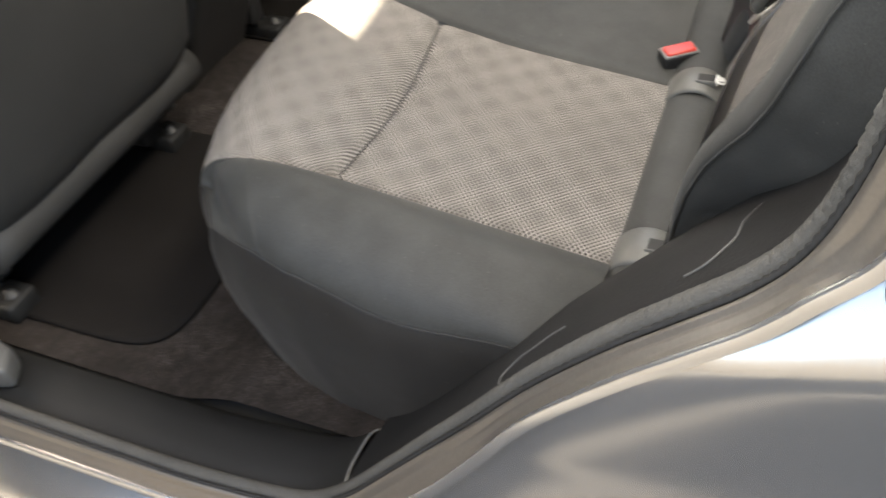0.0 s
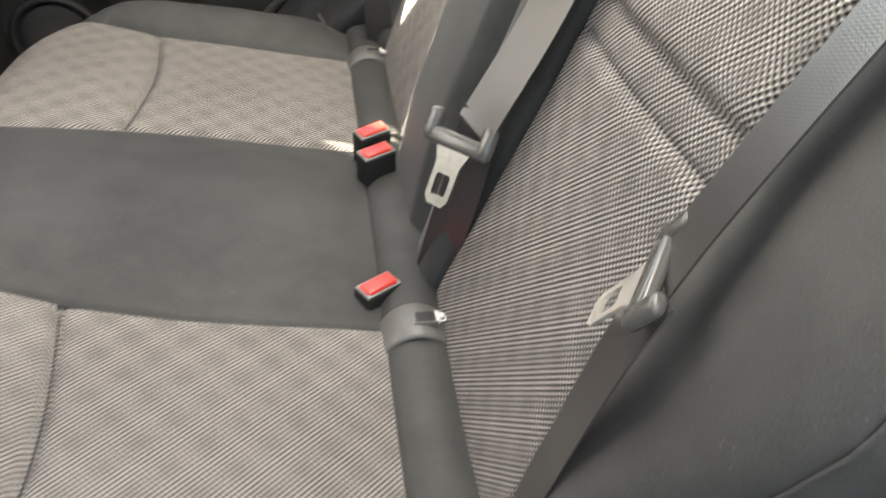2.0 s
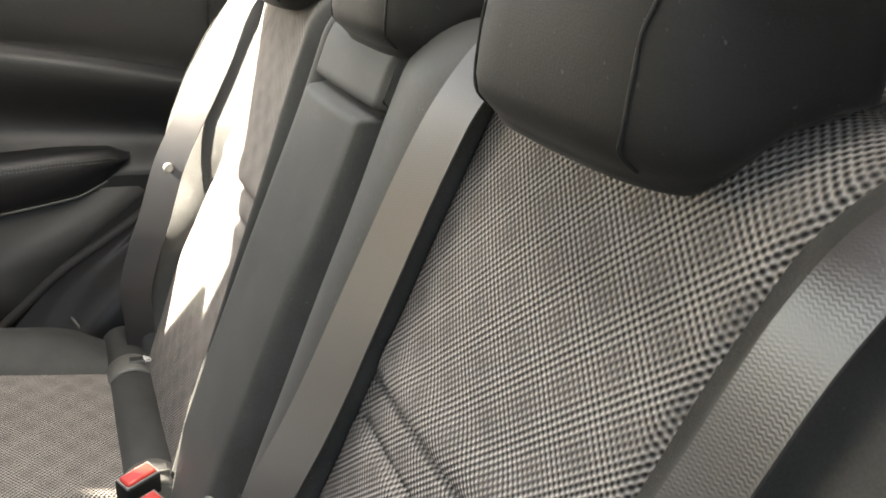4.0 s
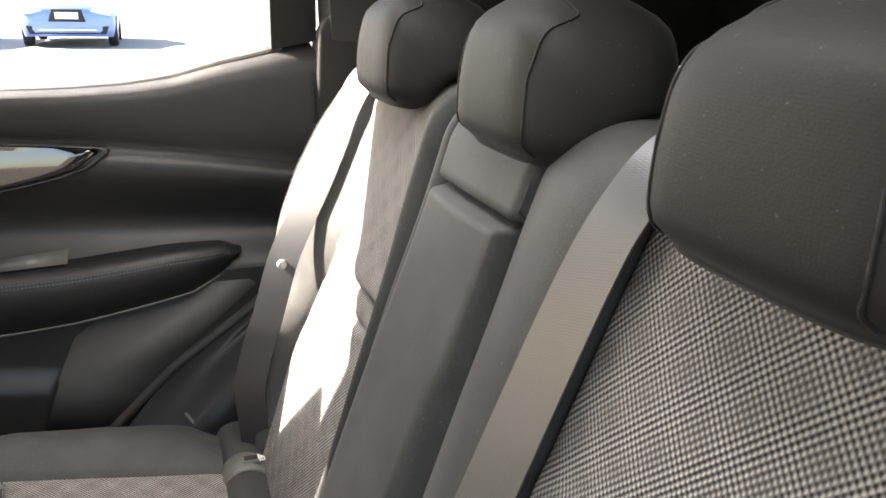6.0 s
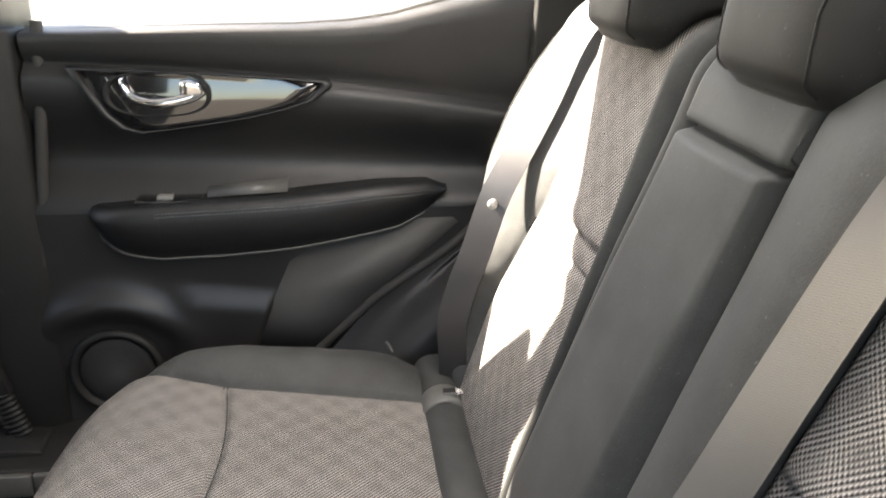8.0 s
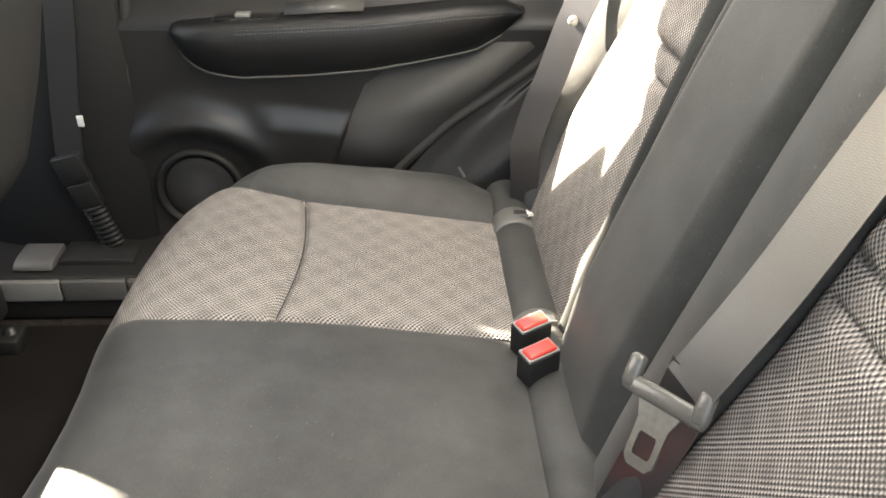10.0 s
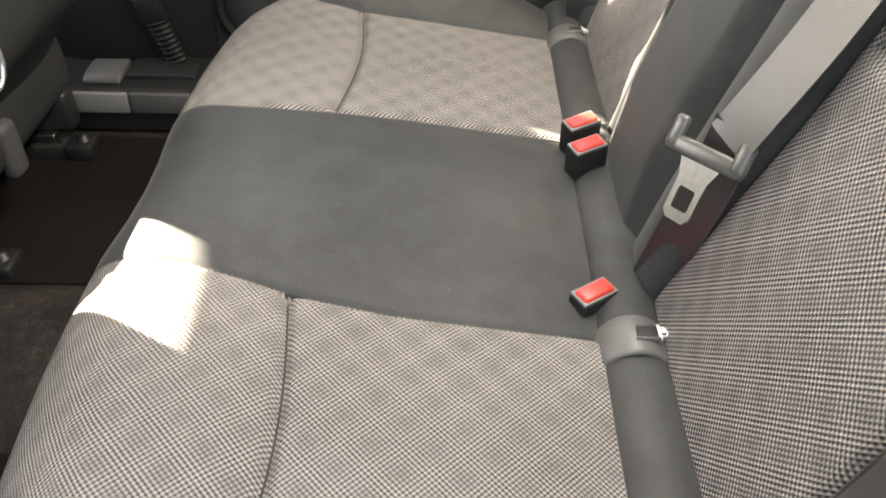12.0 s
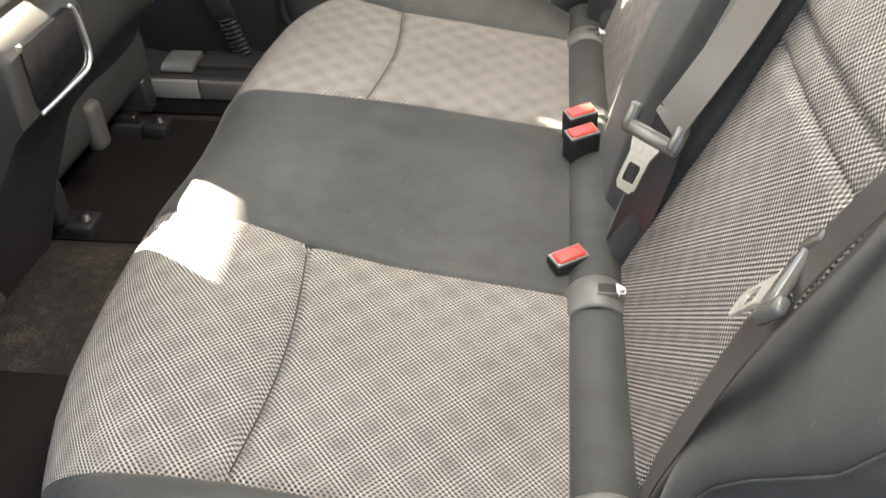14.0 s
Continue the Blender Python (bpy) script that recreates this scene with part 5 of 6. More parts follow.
# armrest
arm = []
for x in [-0.034, -0.032, -0.026, -0.012] + spaced(0.01, 0.50, 26) + [0.515, 0.53, 0.542, 0.551, 0.558, 0.562, 0.564]:
    zt = lerp_table([(-0.034, 0.868), (-0.02, 0.880), (0.1, 0.889), (0.3, 0.898), (0.45, 0.912), (0.53, 0.912), (0.564, 0.898)], x)
    zb = lerp_table([(-0.034, 0.856), (-0.02, 0.824), (0.02, 0.798), (0.08, 0.786), (0.2, 0.790), (0.3, 0.799), (0.48, 0.830), (0.54, 0.860), (0.564, 0.888)], x)
    yo = 1.400 - 0.068 * math.sqrt(max(0.0, 1 - max(0, (0.05 - x) / 0.085) ** 2)) * math.sqrt(max(0.0, 1 - min(1.0, max(0, (x - 0.30) / 0.266) ** 2.5) * 0.97))
    h = zt - zb
    arm.append([(x, 1.405, zt), (x, yo + 0.02, zt + 0.002), (x, yo + 0.008, zt - 0.002), (x, yo + 0.002, zt - 0.010 * min(1, h / 0.05)), (x, yo, zt - h * 0.30), (x, yo + 0.006, zt - h * 0.55), (x, yo + 0.018, zt - h * 0.8),
                (x, yo + 0.026, zb + h * 0.06), (x, yo + 0.034, zb), (x, 1.405, zb - 0.004)])
bm = ring_loft(arm, close=True)
part("armrest", bm, LEATHERETTE, door, "padded dark leatherette armrest")
part("armrest_edge", tube_bm([(r[7][0], r[7][1] - 0.001, r[7][2]) for r in arm[2:-1]], 0.002, 6), PLASTIC_GREY_DARK, door, "shiny lower armrest edge")
for d in (0.000, 0.006):
    row = [(r[3][0], r[3][1] - 0.0012, r[3][2] - d) for r in arm[8:-4]]
    dense = smooth_path(row, 7)
    bm = bmesh.new()
    for a, b in list(zip(dense, dense[1:]))[::2]:
        bm2 = tube_bm([a, a.lerp(b, 0.9)], 0.0005, 4)
        me = bpy.data.meshes.new("stitch")
        bm2.to_mesh(me)
        bm2.free()
        bm.from_mesh(me)
        bpy.data.meshes.remove(me)
    part("stitching", bm, STITCH, door, "row of pale stitches")
# pull cup and window switch
part("pull_cup", ring_loft([[(0.165, 1.362, 0.8965), (0.295, 1.362, 0.9035), (0.297, 1.385, 0.9215), (0.163, 1.385, 0.9085)], [(0.168, 1.372, 0.8945), (0.292, 1.372, 0.9005), (0.292, 1.395, 0.9155), (0.168, 1.395, 0.902)]]), PLASTIC_GREY_DARK, door, "grey moulded pull cup")
part("switch_base", box_bm((0.05, 1.352, 0.886), (0.155, 1.392, 0.894), 0.003), GLOSS, door, "glossy black switch panel")
part("window_switch", box_bm((0.085, 1.358, 0.893), (0.110, 1.378, 0.8995), 0.002), PLASTIC_GREY, door, "small window switch")


# handle bezel: a long blade of gloss black round the chrome lever
def blade(ins):
    top = [(-0.035, 1.103), (0.05, 1.100), (0.18, 1.095), (0.30, 1.087), (0.368, 1.081)]
    low = [(0.372, 1.074), (0.345, 1.050), (0.30, 1.035), (0.24, 1.022), (0.175, 1.012), (0.11, 1.003), (0.065, 0.998), (0.035, 1.006), (0.012, 1.026), (-0.012, 1.062)]
    pts = [Vector((x, 0, z)) for x, z in top + low]
    c = sum(pts, Vector()) / len(pts)
    return [c + (p - c) * (1 - ins) for p in pts]


rings = []
for ins, y in ((0.0, 1.408), (0.0, 1.383), (0.02, 1.3790), (0.06, 1.3790), (0.085, 1.384), (0.095, 1.392)):
    rings.append([(p.x, y, p.z) for p in blade(ins)])
part("handle_bezel", ring_loft(rings, caps=False), SOFT, door, "raised dark bezel round the handle")
part("gloss_insert", ring_loft([[(p.x, y, p.z) for p in blade(ins)] for ins, y in ((0.09, 1.393), (0.10, 1.387))] + [[(p.x, 1.379 + 0.95 * (max(p.z, 0.995) - 0.995) ** 2, p.z) for p in blade(ins)] for ins in (0.13, 0.3, 0.5, 0.75, 0.97)]), GLOSS, door, "glossy black trim blade reflecting the daylight")
cup = [(0.100 + 0.082 * math.copysign(abs(math.cos(a)) ** 0.8, math.cos(a)), 1.062 + 0.036 * math.copysign(abs(math.sin(a)) ** 0.8, math.sin(a))) for a in [2 * math.pi * i / 40 for i in range(40)]]
part("handle_cup", ring_loft([[(0.100 + (x - 0.100) * k, y, 1.062 + (z - 1.062) * k) for x, z in cup] for k, y in ((1.0, 1.389), (1.0, 1.3785), (0.95, 1.3775), (0.90, 1.383), (0.84, 1.398), (0.7, 1.404), (0.3, 1.405))]), PLASTIC, door, "dark recess behind the handle")
lever = smooth_path([(0.048, 1.378, 1.088), (0.051, 1.375, 1.073), (0.064, 1.372, 1.057), (0.090, 1.370, 1.049), (0.118, 1.370, 1.050), (0.145, 1.372, 1.056), (0.160, 1.376, 1.062)], 5)
rings = []
for i, p in enumerate(lever):
    d = (lever[min(i + 1, len(lever) - 1)] - lever[max(i - 1, 0)]).normalized()
    w = Vector((d.z, 0, -d.x)).normalized()
    h = 0.0045 + 0.004 * ease(i / 18)
    rings.append([p + w * (h * math.cos(a)) + Vector((0, 0.0055 * math.sin(a), 0)) for a in [2 * math.pi * k / 12 for k in range(12)]])
part("lever", ring_loft(rings), CHROME, door, "chrome pull lever")
part("lever_root", prism_bm([(0.134, 1.052), (0.160, 1.051), (0.176, 1.064), (0.166, 1.081), (0.150, 1.086), (0.135, 1.084)], "y", 1.369, 1.388, 0.005, 3), CHROME, door, "chrome lever root")
part("lock_tab", box_bm((0.07, 1.388, 1.062), (0.128, 1.396, 1.084), 0.003), GRILLE, door, "dark lock tab")


# outer door skin, window frame and glass
part("door_skin", box_bm((-0.13, 1.462, 0.40), (0.66, 1.52, 1.14), 0.02), PAINT, door, "grey outer skin")
part("sill_cap", ring_loft([[(x, 1.425, belt_z(x) - 0.002), (x, 1.47, belt_z(x) - 0.004), (x, 1.49, belt_z(x) - 0.03), (x, 1.43, belt_z(x) - 0.04)] for x in spaced(-0.12, 0.65, 30)]), RUBBER, door, "black waist seal")
part("rear_frame", ring_loft([[(0.632 + d, 1.425, z0) for d, z0 in ((0, 1.225), (0.075, 1.240))] + [(0.625 + d, 1.37, 1.55) for d in (0.075, 0)], [(0.632 + d, 1.46, z0) for d, z0 in ((0, 1.225), (0.075, 1.240))] + [(0.625 + d, 1.41, 1.55) for d in (0.075, 0)]]), PLASTIC, door, "black window divider", smooth=False)
part("frame_edge", tube_bm([(0.735, 1.405, 1.10), (0.732, 1.405, 1.20), (0.720, 1.395, 1.30), (0.700, 1.365, 1.50)], 0.006, 8), PLASTIC_GREY_DARK, door, "shiny rubber frame edge")
g = obj("window_pane", [(-0.12, 1.455, 1.13), (0.65, 1.455, 1.20), (0.65, 1.395, 1.52), (-0.12, 1.395, 1.52)], [(0, 1, 2, 3)], GLASS, door, "clear side glass", smooth=False)
g.visible_shadow = False
g["label"] = "clear side glass"
part("door_seal", tube_bm(smooth_path([(0.10, 1.392, 0.44), (0.20, 1.39, 0.48), (0.30, 1.388, 0.565), (0.398, 1.386, 0.658), (0.448, 1.384, 0.703), (0.52, 1.382, 0.755), (0.588, 1.382, 0.806), (0.638, 1.386, 0.865), (0.668, 1.395, 0.93), (0.697, 1.40, 1.0), (0.708, 1.405, 1.08), (0.709, 1.415, 1.16), (0.708, 1.425, 1.24)], 6), 0.009, 8), RUBBER, door, "black rubber seal along the door edge")
part("hinge_edge", tube_bm(smooth_path([(-0.075, 1.412, 1.17), (-0.09, 1.402, 1.0), (-0.12, 1.392, 0.75), (-0.146, 1.39, 0.56), (-0.135, 1.39, 0.46), (-0.10, 1.39, 0.425), (-0.03, 1.39, 0.415), (0.08, 1.39, 0.42)], 6), 0.010, 8), RUBBER, door, "black rubber seal along the front edge")

# quarter trim between the far door and the bench
def quarter(u, v):
    z = 0.50 + v * 0.75
    x0 = rear_edge(min(z, 1.25)) + 0.004
    x1 = 0.62 + 0.12 * v
    x = x0 + (max(x1, x0 + 0.02) - x0) * u
    y = 1.385 - 0.11 * ease((x - x0) / 0.10) * ease((1.06 - z) / 0.2) - 0.02 * bell(u - 0.1, 0.08)
    return x, y, z, x, z


v, f, uv = sheet(quarter, spaced(0, 1, 24), spaced(0, 1, 40), flip=True)
q = tagged(thing("quarter_trim", "black moulded trim over the far wheel arch", "trim panel", (0.6, 1.35, 0.6), kind="structure"))
obj("panel", v, f, SOFT, q, uvs=uv)
part("parting_line", tube_bm([(0.452, 1.30, 0.650), (0.475, 1.288, 0.615), (0.500, 1.275, 0.580)], 0.0025, 6), PLASTIC_GREY_DARK, q, "pale raised crease")

# far sill, with the belt anchor of the front seat at the foot of the pillar
sill = thing("far_sill", "black plastic sill trim along the far door", "sill trim", (-0.3, 1.28, 0.40), kind="structure")
part("sill_cover", prism_bm([(1.241, 0.385), (1.243, 0.464), (1.250, 0.469), (1.29, 0.469), (1.31, 0.471), (1.40, 0.471), (1.40, 0.385)], "x", -1.5, 0.30, 0.003), PLASTIC, sill, "grained black sill cover")
# plates of one plastic: sun on the first is put into its paler grey
part("sill_plate", box_bm((-0.38, 1.232, 0.426), (-0.250, 1.243, 0.467), 0.003), PLASTIC_GREY, sill, "smooth sill plate coloured paler to look sunlit")
part("sill_plate", box_bm((-0.247, 1.232, 0.426), (-0.135, 1.243, 0.467), 0.003), PLASTIC_GREY_DARK, sill, "smooth grey sill plate")
part("sill_plate", box_bm((-0.132, 1.232, 0.426), (0.02, 1.243, 0.467), 0.003), PLASTIC_GREY_DARK, sill, "smooth grey sill plate")
# sunlight on the step is put into its grey
part("step_plate", prism_bm([(1.262, 0.470), (1.260, 0.476), (1.268, 0.483), (1.285, 0.487), (1.335, 0.487), (1.335, 0.470)], "x", -0.338, -0.268, 0.004, 3), PLASTIC_GREY_DARK, sill, "rounded sill step coloured paler to look sunlit")
pillar = thing("far_pillar", "black plastic covered door pillar with a shadowed foot", "pillar", (-0.22, 1.38, 0.46), kind="structure")
part("lower_cover", prism_bm([(-0.46, 1.42), (-0.42, 1.372), (-0.36, 1.355), (-0.20, 1.352), (-0.135, 1.372), (-0.110, 1.385), (-0.100, 1.44), (-0.46, 1.44)], "z", 0.455, 1.16, 0.006), PLASTIC, pillar, "black lower pillar cover")
part("upper_cover", ring_loft([[(xf, 1.44 - 0.06 * t, 1.10 + 0.54 * t), (xf, 1.39 - 0.06 * t, 1.10 + 0.54 * t), (-0.195, 1.39 - 0.06 * t, 1.10 + 0.54 * t), (-0.175, 1.44 - 0.06 * t, 1.10 + 0.54 * t)] for t, xf in ((0, -0.56), (0.4, -0.56), (0.48, -0.53), (0.52, -0.40), (0.54, -0.25), (0.57, -0.215), (1, -0.215))]), PLASTIC, pillar, "black upper pillar cover", smooth=False)
# hidden plate, added to cut the sun patch on the far backrest to shape
part("sun_blocker", prism_bm([(-0.107, 1.10), (-0.107, 1.28), (-0.20, 1.46), (-0.29, 1.62), (-0.40, 1.62), (-0.56, 1.40), (-0.56, 1.10)], "y", 1.492, 1.508), PAINT, pillar, "unseen grey plate added to shape the sun on the far seat", smooth=False)
# added block that keeps a stray slit of sun off the cushion
part("sun_stop", box_bm((-0.80, 1.345, 1.42), (-0.485, 1.41, 1.66), 0.01), PLASTIC, pillar, "black block added to stop a stray slit of sun")
part("foot_moulding", prism_bm([(-0.272, 0.466), (-0.13, 0.466), (-0.135, 0.477), (-0.16, 0.480), (-0.25, 0.480), (-0.268, 0.477)], "y", 1.285, 1.36, 0.003, 2), PLASTIC, pillar, "black foot moulding")

front_belt = thing("seat_belt", "dark front seat belt running down to its floor anchor", "seat belt", (-0.22, 1.33, 0.48), "front seat belts")
strap("strap", [(-0.172, 1.345, 1.15), (-0.182, 1.340, 0.95), (-0.193, 1.337, 0.86), (-0.209, 1.335, 0.76), (-0.222, 1.334, 0.66)], 0.046, [(1, 0.05, 0.1), (1, 0.05, 0.1)], WEB, front_belt, "dark woven webbing")
m0 = pose(-0.214, 1.330, 0.612, 4, -14, 0)


def add_box(name, lo, hi, b, mat, lab):
    bm = box_bm(lo, hi, b, 2)
    bmesh.ops.transform(bm, matrix=m0, verts=bm.verts)
    part(name, bm, mat, front_belt, lab, sharp=50)


add_box("sleeve", (-0.026, -0.008, 0.0), (0.026, 0.008, 0.055), 0.003, PLASTIC, "black plastic sleeve")
add_box("tongue_block", (-0.023, -0.009, -0.05), (0.023, 0.009, 0.0), 0.003, PLASTIC, "black plastic block")
rings = []
for i in range(72):
    z = -0.05 - i * 0.0017
    r = 0.0195 - 0.0055 * (i % 6 in (3, 4, 5))
    rings.append([m0 @ Vector((r * math.cos(a) * 1.1, r * math.sin(a) * 0.7, z)) for a in [2 * math.pi * k / 14 for k in range(14)]])
part("bellows", ring_loft(rings), PLASTIC, front_belt, "ribbed black rubber bellows")
part("care_tag", box_bm((-0.194, 1.331, 0.716), (-0.183, 1.333, 0.736), 0.0005, 1), PALE_TRIM, front_belt, "small pale fabric tag")


# ---------------------------------------------------------------- roof, screens and the rest of the closed cabin
ROOF_CLOTH = mottled("grey_roof_cloth", (0.50, 0.50, 0.49), (0.58, 0.58, 0.57), 0.85, 12, 400, 0.3, 0.0006)
cabin = thing("cabin_roof", "pale grey headlining and dark pillars closing the cabin", "car roof", (0, MID, 1.5), kind="structure")


def roof_z(x, y):
    return 1.615 + 0.05 * math.sin(math.pi * (y + 0.05) / 1.4) - 0.10 * max(0, -x - 0.55) - 0.07 * max(0, x - 0.4)


def roof_panel(name, x0, x1, y0, y1, mat, label):
    xs, ys = spaced(x0, x1, 6), spaced(y0, y1, 10)
    rings = [[(x, y, roof_z(x, y)) for y in ys] + [(x, y, roof_z(x, y) + 0.04) for y in ys[::-1]] for x in xs]
    return part(name, ring_loft(rings), mat, cabin, label, sharp=40)


roof_panel("headlining", -0.937, 0.44, -0.05, 1.35, ROOF_CLOTH, "pale grey fabric headlining")
roof_panel("rear_headlining", 0.66, 1.5, -0.05, 1.35, SOFT, "dark fabric headlining")
roof_panel("side_headlining", 0.44, 0.66, -0.05, 0.12, ROOF_CLOTH, "pale grey fabric headlining")
roof_panel("side_headlining", 0.44, 0.66, 1.18, 1.35, ROOF_CLOTH, "pale grey fabric headlining")
# assumed roof opening, put in only so that overhead light reaches the seats
sg = obj("assumed_roof_pane", [(0.44, 0.12, roof_z(0.44, 0.12) + 0.02), (0.66, 0.12, roof_z(0.66, 0.12) + 0.02), (0.66, 1.18, roof_z(0.66, 1.18) + 0.02), (0.44, 1.18, roof_z(0.44, 1.18) + 0.02)], [(0, 1, 2, 3)], GLASS, cabin, "clear roof pane added to let sky light in", smooth=False)
sg.visible_shadow = False
part("dashboard", prism_bm([(-1.9, 0.40), (-1.35, 0.40), (-1.30, 0.75), (-1.33, 0.98), (-1.42, 1.06), (-1.60, 1.08), (-1.9, 1.06)], "y", -0.05, 1.35, 0.03), PLASTIC, cabin, "black dashboard")
part("boot_floor", box_bm((0.74, 0.0, 0.60), (1.6, 1.3, 0.66), 0.01), CARPET, cabin, "black boot floor")
part("tailgate", box_bm((1.52, -0.05, 0.55), (1.60, 1.35, 1.12), 0.02), PLASTIC, cabin, "black tailgate lining")
part("tailgate_top", box_bm((1.28, -0.05, 1.42), (1.52, 1.35, 1.52), 0.02), SOFT, cabin, "tailgate header")
part("parcel_shelf", box_bm((0.86, 0.03, 1.10), (1.45, 1.27, 1.13), 0.008), CARPET, cabin, "black parcel shelf")
part("near_quarter", box_bm((0.72, -0.06, 0.60), (1.6, 0.015, 1.25), 0.02), PLASTIC, cabin, "black near side lining")
part("far_quarter", box_bm((0.765, 1.285, 0.60), (1.6, 1.44, 1.17), 0.02), PLASTIC, cabin, "black far side lining")
part("far_rear_pillar", ring_loft([[(0.715 - 0.03 * t + o, 1.43 - 0.08 * t - d, 1.20 + 0.36 * t) for o, d in ((0, 0), (0.01, 0.055), (0.95, 0.075), (0.95, 0))] for t in (0, 0.3, 0.6, 1)]), SOFT, cabin, "dark rear pillar lining", smooth=False)
part("far_pillar_foot", prism_bm([(0.695, 1.10), (0.80, 1.10), (0.90, 1.24), (0.74, 1.32), (0.70, 1.26)], "y", 1.365, 1.395, 0.006), PLASTIC, cabin, "black pillar foot trim")
part("near_rear_pillar", box_bm((0.72, -0.10, 1.22), (1.5, -0.02, 1.54), 0.02), SOFT, cabin, "dark near rear pillar lining")
part("near_roof_rail", box_bm((-0.9, -0.10, 1.49), (1.4, -0.04, 1.66), 0.02), PAINT, cabin, "grey roof rail")
part("far_roof_rail", box_bm((-0.9, 1.36, 1.66), (1.4, 1.44, 1.70), 0.02), PAINT, cabin, "grey roof rail")
part("near_door_pillar", box_bm((-0.42, -0.12, 0.40), (-0.27, -0.03, 1.54), 0.02), PLASTIC, cabin, "black near door pillar")
part("near_front_door", box_bm((-1.45, -0.16, 0.35), (-0.42, -0.06, 1.10), 0.02), PLASTIC, cabin, "near front door lining")
part("far_front_door", box_bm((-1.45, 1.39, 0.35), (-0.40, 1.48, 1.12), 0.02), PLASTIC, cabin, "far front door lining")
part("underbody", box_bm((-1.9, -0.05, 0.22), (1.6, 1.46, 0.36), 0.02), PLASTIC, cabin, "black underbody")

part("rear_window", ring_loft([[(1.53, y, 1.10), (1.54, y, 1.10), (1.36, y, 1.50), (1.35, y, 1.50)] for y in (-0.05, 1.35)]), DARK_GLASS, cabin, "opaque dark pane added to block sky light in the tailgate", smooth=False)
part("rear_cover", prism_bm([(0.80, 1.16), (0.83, 1.20), (0.88, 1.215), (1.45, 1.20), (1.50, 1.10), (0.82, 1.10)], "y", 0.03, 1.27, 0.006), CARPET, cabin, "black luggage cover")

# ---------------------------------------------------------------- outside
def ground_z(y):
    return 0.19 * ease((y - 6) / 9)


v, f, uv = sheet(lambda x, y: (x, y, ground_z(y), x, y), [-400, -60, -15, -6, 0, 6, 15, 60, 400], [-400, -60, -15, -6, 0, 5, 7, 9, 11, 13, 15, 25, 60, 400])
tagged(obj("ground", v, f, ASPHALT, None, uvs=uv), "pale sunlit paving of the car park", "ground", kind="structure")
# unseen dark ground, added to darken the paint's reflections and cut bounce light
DARK_PATCH = mottled("added_dark_ground", (0.035, 0.034, 0.033), (0.060, 0.058, 0.056), 0.9, 6, 90, 0.7, 0.005, big=1.5)
tagged(part("dark_ground_patch", box_bm((-5.0, -1.75, -0.10), (5.0, 2.2, 0.006), 0.002, 1), DARK_PATCH, None), "unseen dark ground patch added to dim reflections and bounce light", "parking bay", kind="structure")
# unseen wall, added to keep low sky light off the near side
BLOCKER_WALL = mottled("dark_blocker_wall", (0.050, 0.047, 0.043), (0.075, 0.070, 0.064), 0.9, 3, 60, 0.5, 0.004, big=1.2)
tagged(part("sky_blocker_wall", box_bm((-6.0, -2.00, 0.0), (6.0, -1.75, 1.15), 0.02), BLOCKER_WALL, None), "unseen low dark wall added to block sky light", "wall", kind="structure")


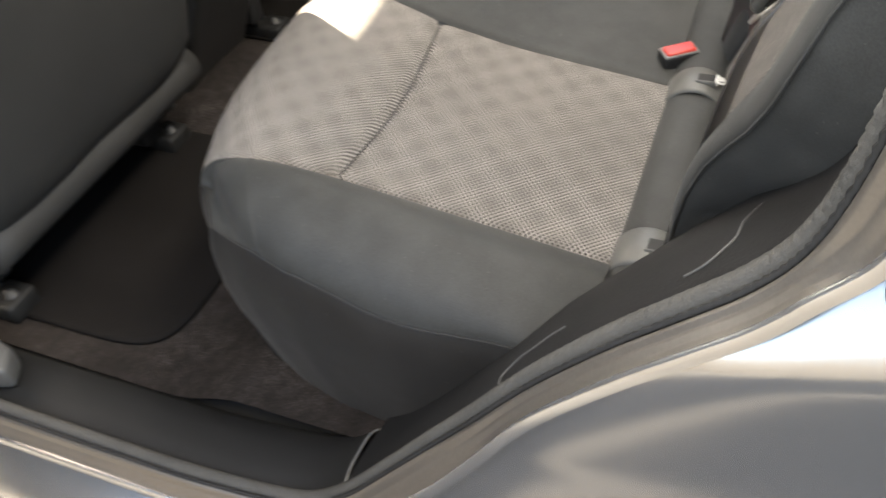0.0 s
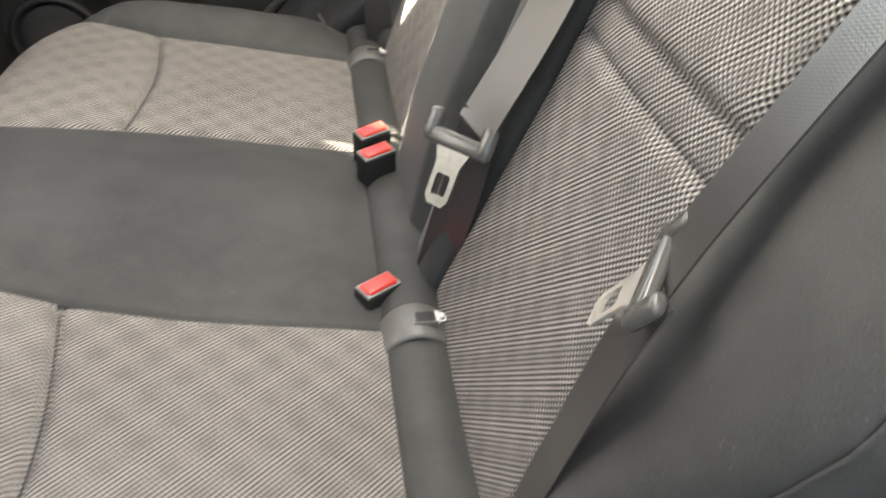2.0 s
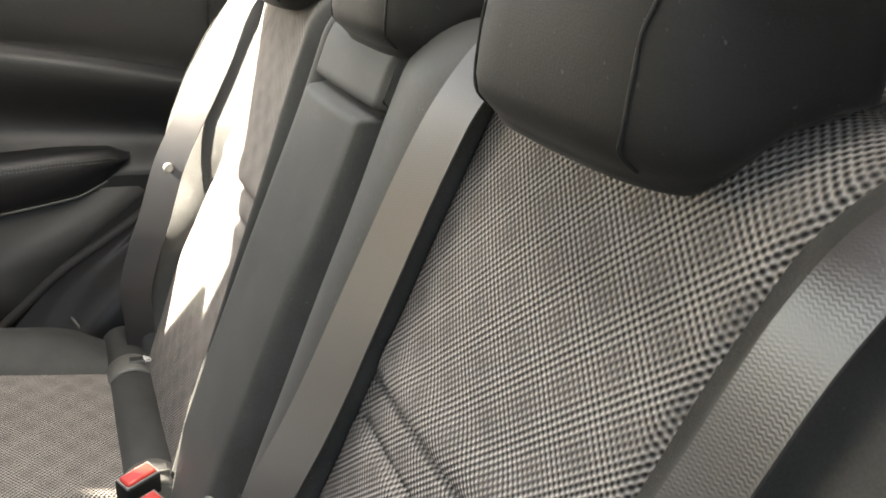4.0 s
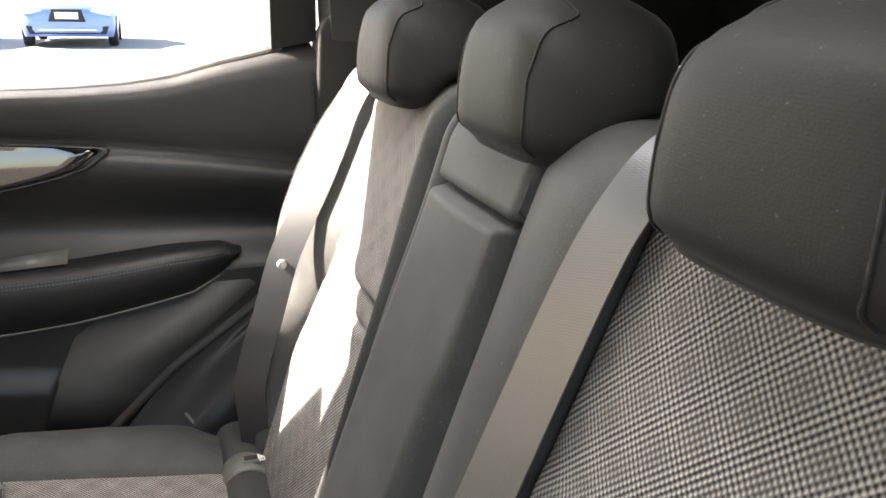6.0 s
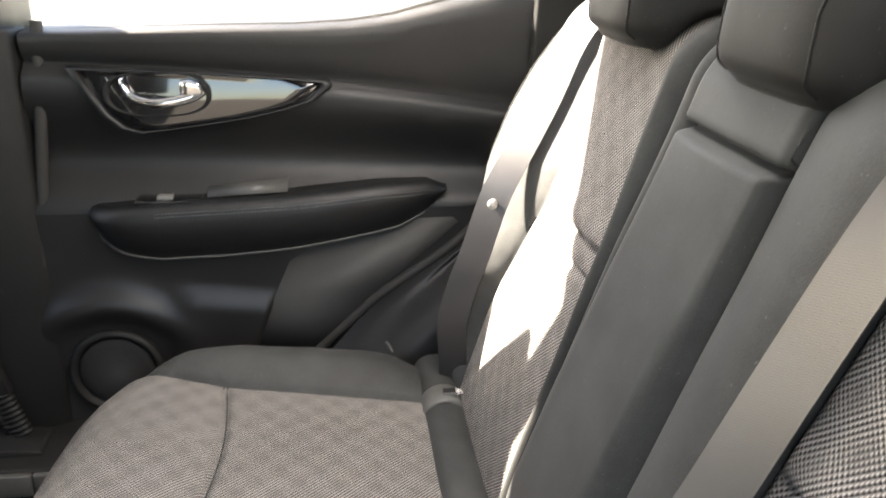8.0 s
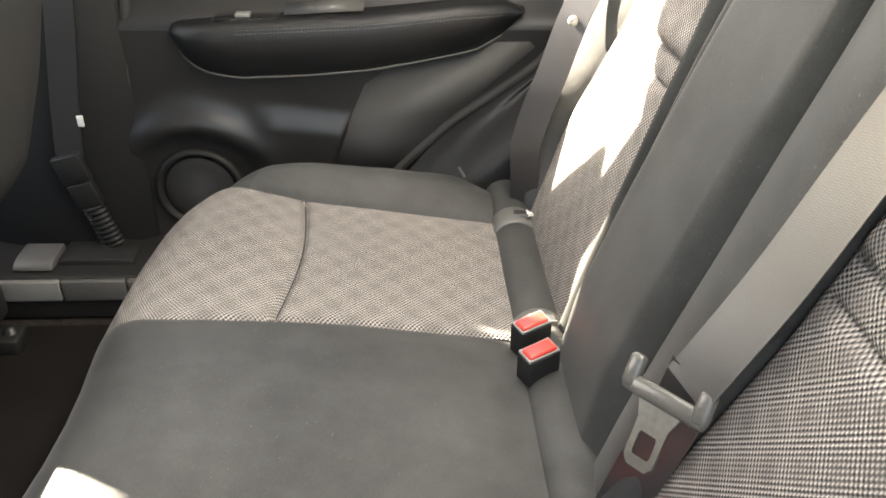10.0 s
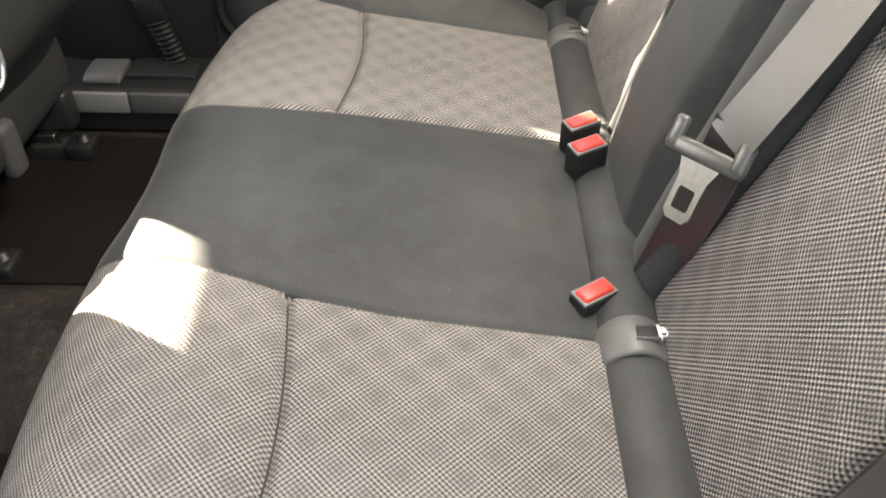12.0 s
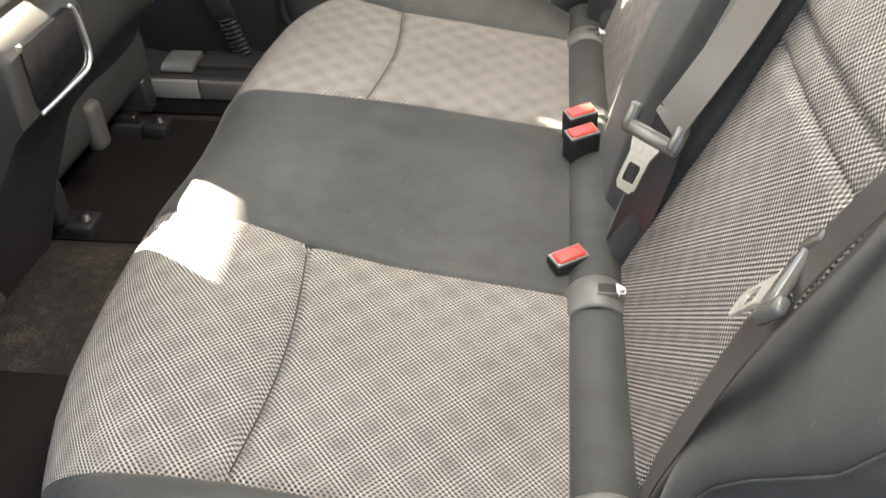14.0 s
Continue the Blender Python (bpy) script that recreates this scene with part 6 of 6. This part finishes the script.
def parked_car(at, rz, paint, label):
    """A compact hatchback, nose towards -y of its own axes."""
    e = thing("parked_car", label, "car", at, "parked cars")
    M = pose(*at, 0, 0, rz)

    def add(name, bm, mat, lab="", sharp=40, to=None):
        bmesh.ops.transform(bm, matrix=M, verts=bm.verts)
        return part(name, bm, mat, to or e, lab, sharp=sharp)
    secs = []
    #           y     half   z low  z mid  z top
    for y, h, zl, zm, zt in ((0.0, 0.62, 0.30, 0.50, 0.66), (0.05, 0.76, 0.22, 0.52, 0.74), (0.25, 0.86, 0.20, 0.58, 0.84), (0.9, 0.885, 0.20, 0.64, 0.97), (1.3, 0.89, 0.20, 0.68, 1.02), (3.4, 0.89, 0.20, 0.70, 1.05), (3.9, 0.84, 0.24, 0.68, 1.02), (4.05, 0.74, 0.32, 0.62, 0.92)):
        secs.append([(-h * 0.94, y, zl), (-h, y, zm * 0.7), (-h, y, zm), (-h * 0.93, y, zt * 0.95), (-h * 0.7, y, zt), (0, y, zt + 0.03), (h * 0.7, y, zt), (h * 0.93, y, zt * 0.95), (h, y, zm), (h, y, zm * 0.7), (h * 0.94, y, zl), (0, y, zl)])
    add("body", ring_loft(secs), paint, "painted bodywork", 50)
    cab = []
    for y, h, z0, z1 in ((1.15, 0.74, 1.0, 1.02), (1.75, 0.70, 1.0, 1.42), (2.4, 0.69, 1.0, 1.50), (3.2, 0.67, 1.0, 1.46), (3.85, 0.66, 1.0, 1.05)):
        k = 0.80
        cab.append([(-h, y, z0), (-h * k, y, z1), (0, y, z1 + 0.02), (h * k, y, z1), (h, y, z0)])
    add("cabin", ring_loft(cab), DARK_GLASS, "dark tinted glasshouse", 30)
    add("roof", ring_loft([[(-0.56, y, z - 0.005), (-0.5, y, z + 0.025), (0, y, z + 0.045), (0.5, y, z + 0.025), (0.56, y, z - 0.005)] for y, z in ((1.72, 1.41), (2.4, 1.50), (3.3, 1.45))]), paint, "painted roof")
    add("grille", prism_bm([(-0.34, 0.50), (0.34, 0.50), (0.27, 0.74), (-0.27, 0.74)], "y", -0.03, 0.06, 0.015), GRILLE, "dark trapezoid grille")
    add("number_plate", box_bm((-0.21, -0.045, 0.55), (0.21, -0.03, 0.68), 0.004), PLATE_WHITE, "white plate")
    add("lower_intake", prism_bm([(-0.70, 0.26), (0.70, 0.26), (0.76, 0.42), (-0.76, 0.42)], "y", 0.005, 0.12, 0.02), GRILLE, "dark lower intake")
    add("splitter", box_bm((-0.52, -0.01, 0.33), (0.52, 0.02, 0.36), 0.005), LAMP_GLASS, "pale lower lip")
    for s in (-1, 1):
        lamp = add("headlight", prism_bm([(s * 0.40, 0.68), (s * 0.80, 0.62), (s * 0.84, 0.80), (s * 0.55, 0.78)][::s], "y", 0.02, 0.22, 0.01), LAMP_GLASS, "clear glass headlight")
        add("mirror", box_bm((s * 0.98 - 0.09, 1.45, 1.0), (s * 0.98 + 0.09, 1.58, 1.13), 0.03), paint, "painted door mirror")
        for y in (0.78, 3.25):
            w = add("wheel", lathe_bm([(0.0, -0.1), (0.20, -0.1), (0.21, -0.09), (0.30, -0.09), (0.315, -0.06), (0.315, 0.06), (0.30, 0.09), (0.0, 0.09)], (s * 0.80, y, 0.315), "x", 28), TYRE, "black tyre")
            add("rim", lathe_bm([(0.0, s * 0.098), (0.06, s * 0.105), (0.19, s * 0.098), (0.205, s * 0.088)], (s * 0.80, y, 0.315), "x", 24), STEEL, "alloy rim", to=w)
    return e


parked_car((-1.04, 18.5, 0.19), 0, BLUE_PAINT, "bright blue hatchback parked nose first in sunlight")
parked_car((-3.72, 18.3, 0.19), 0, WHITE_PAINT, "white car parked beside the blue one in sunlight")
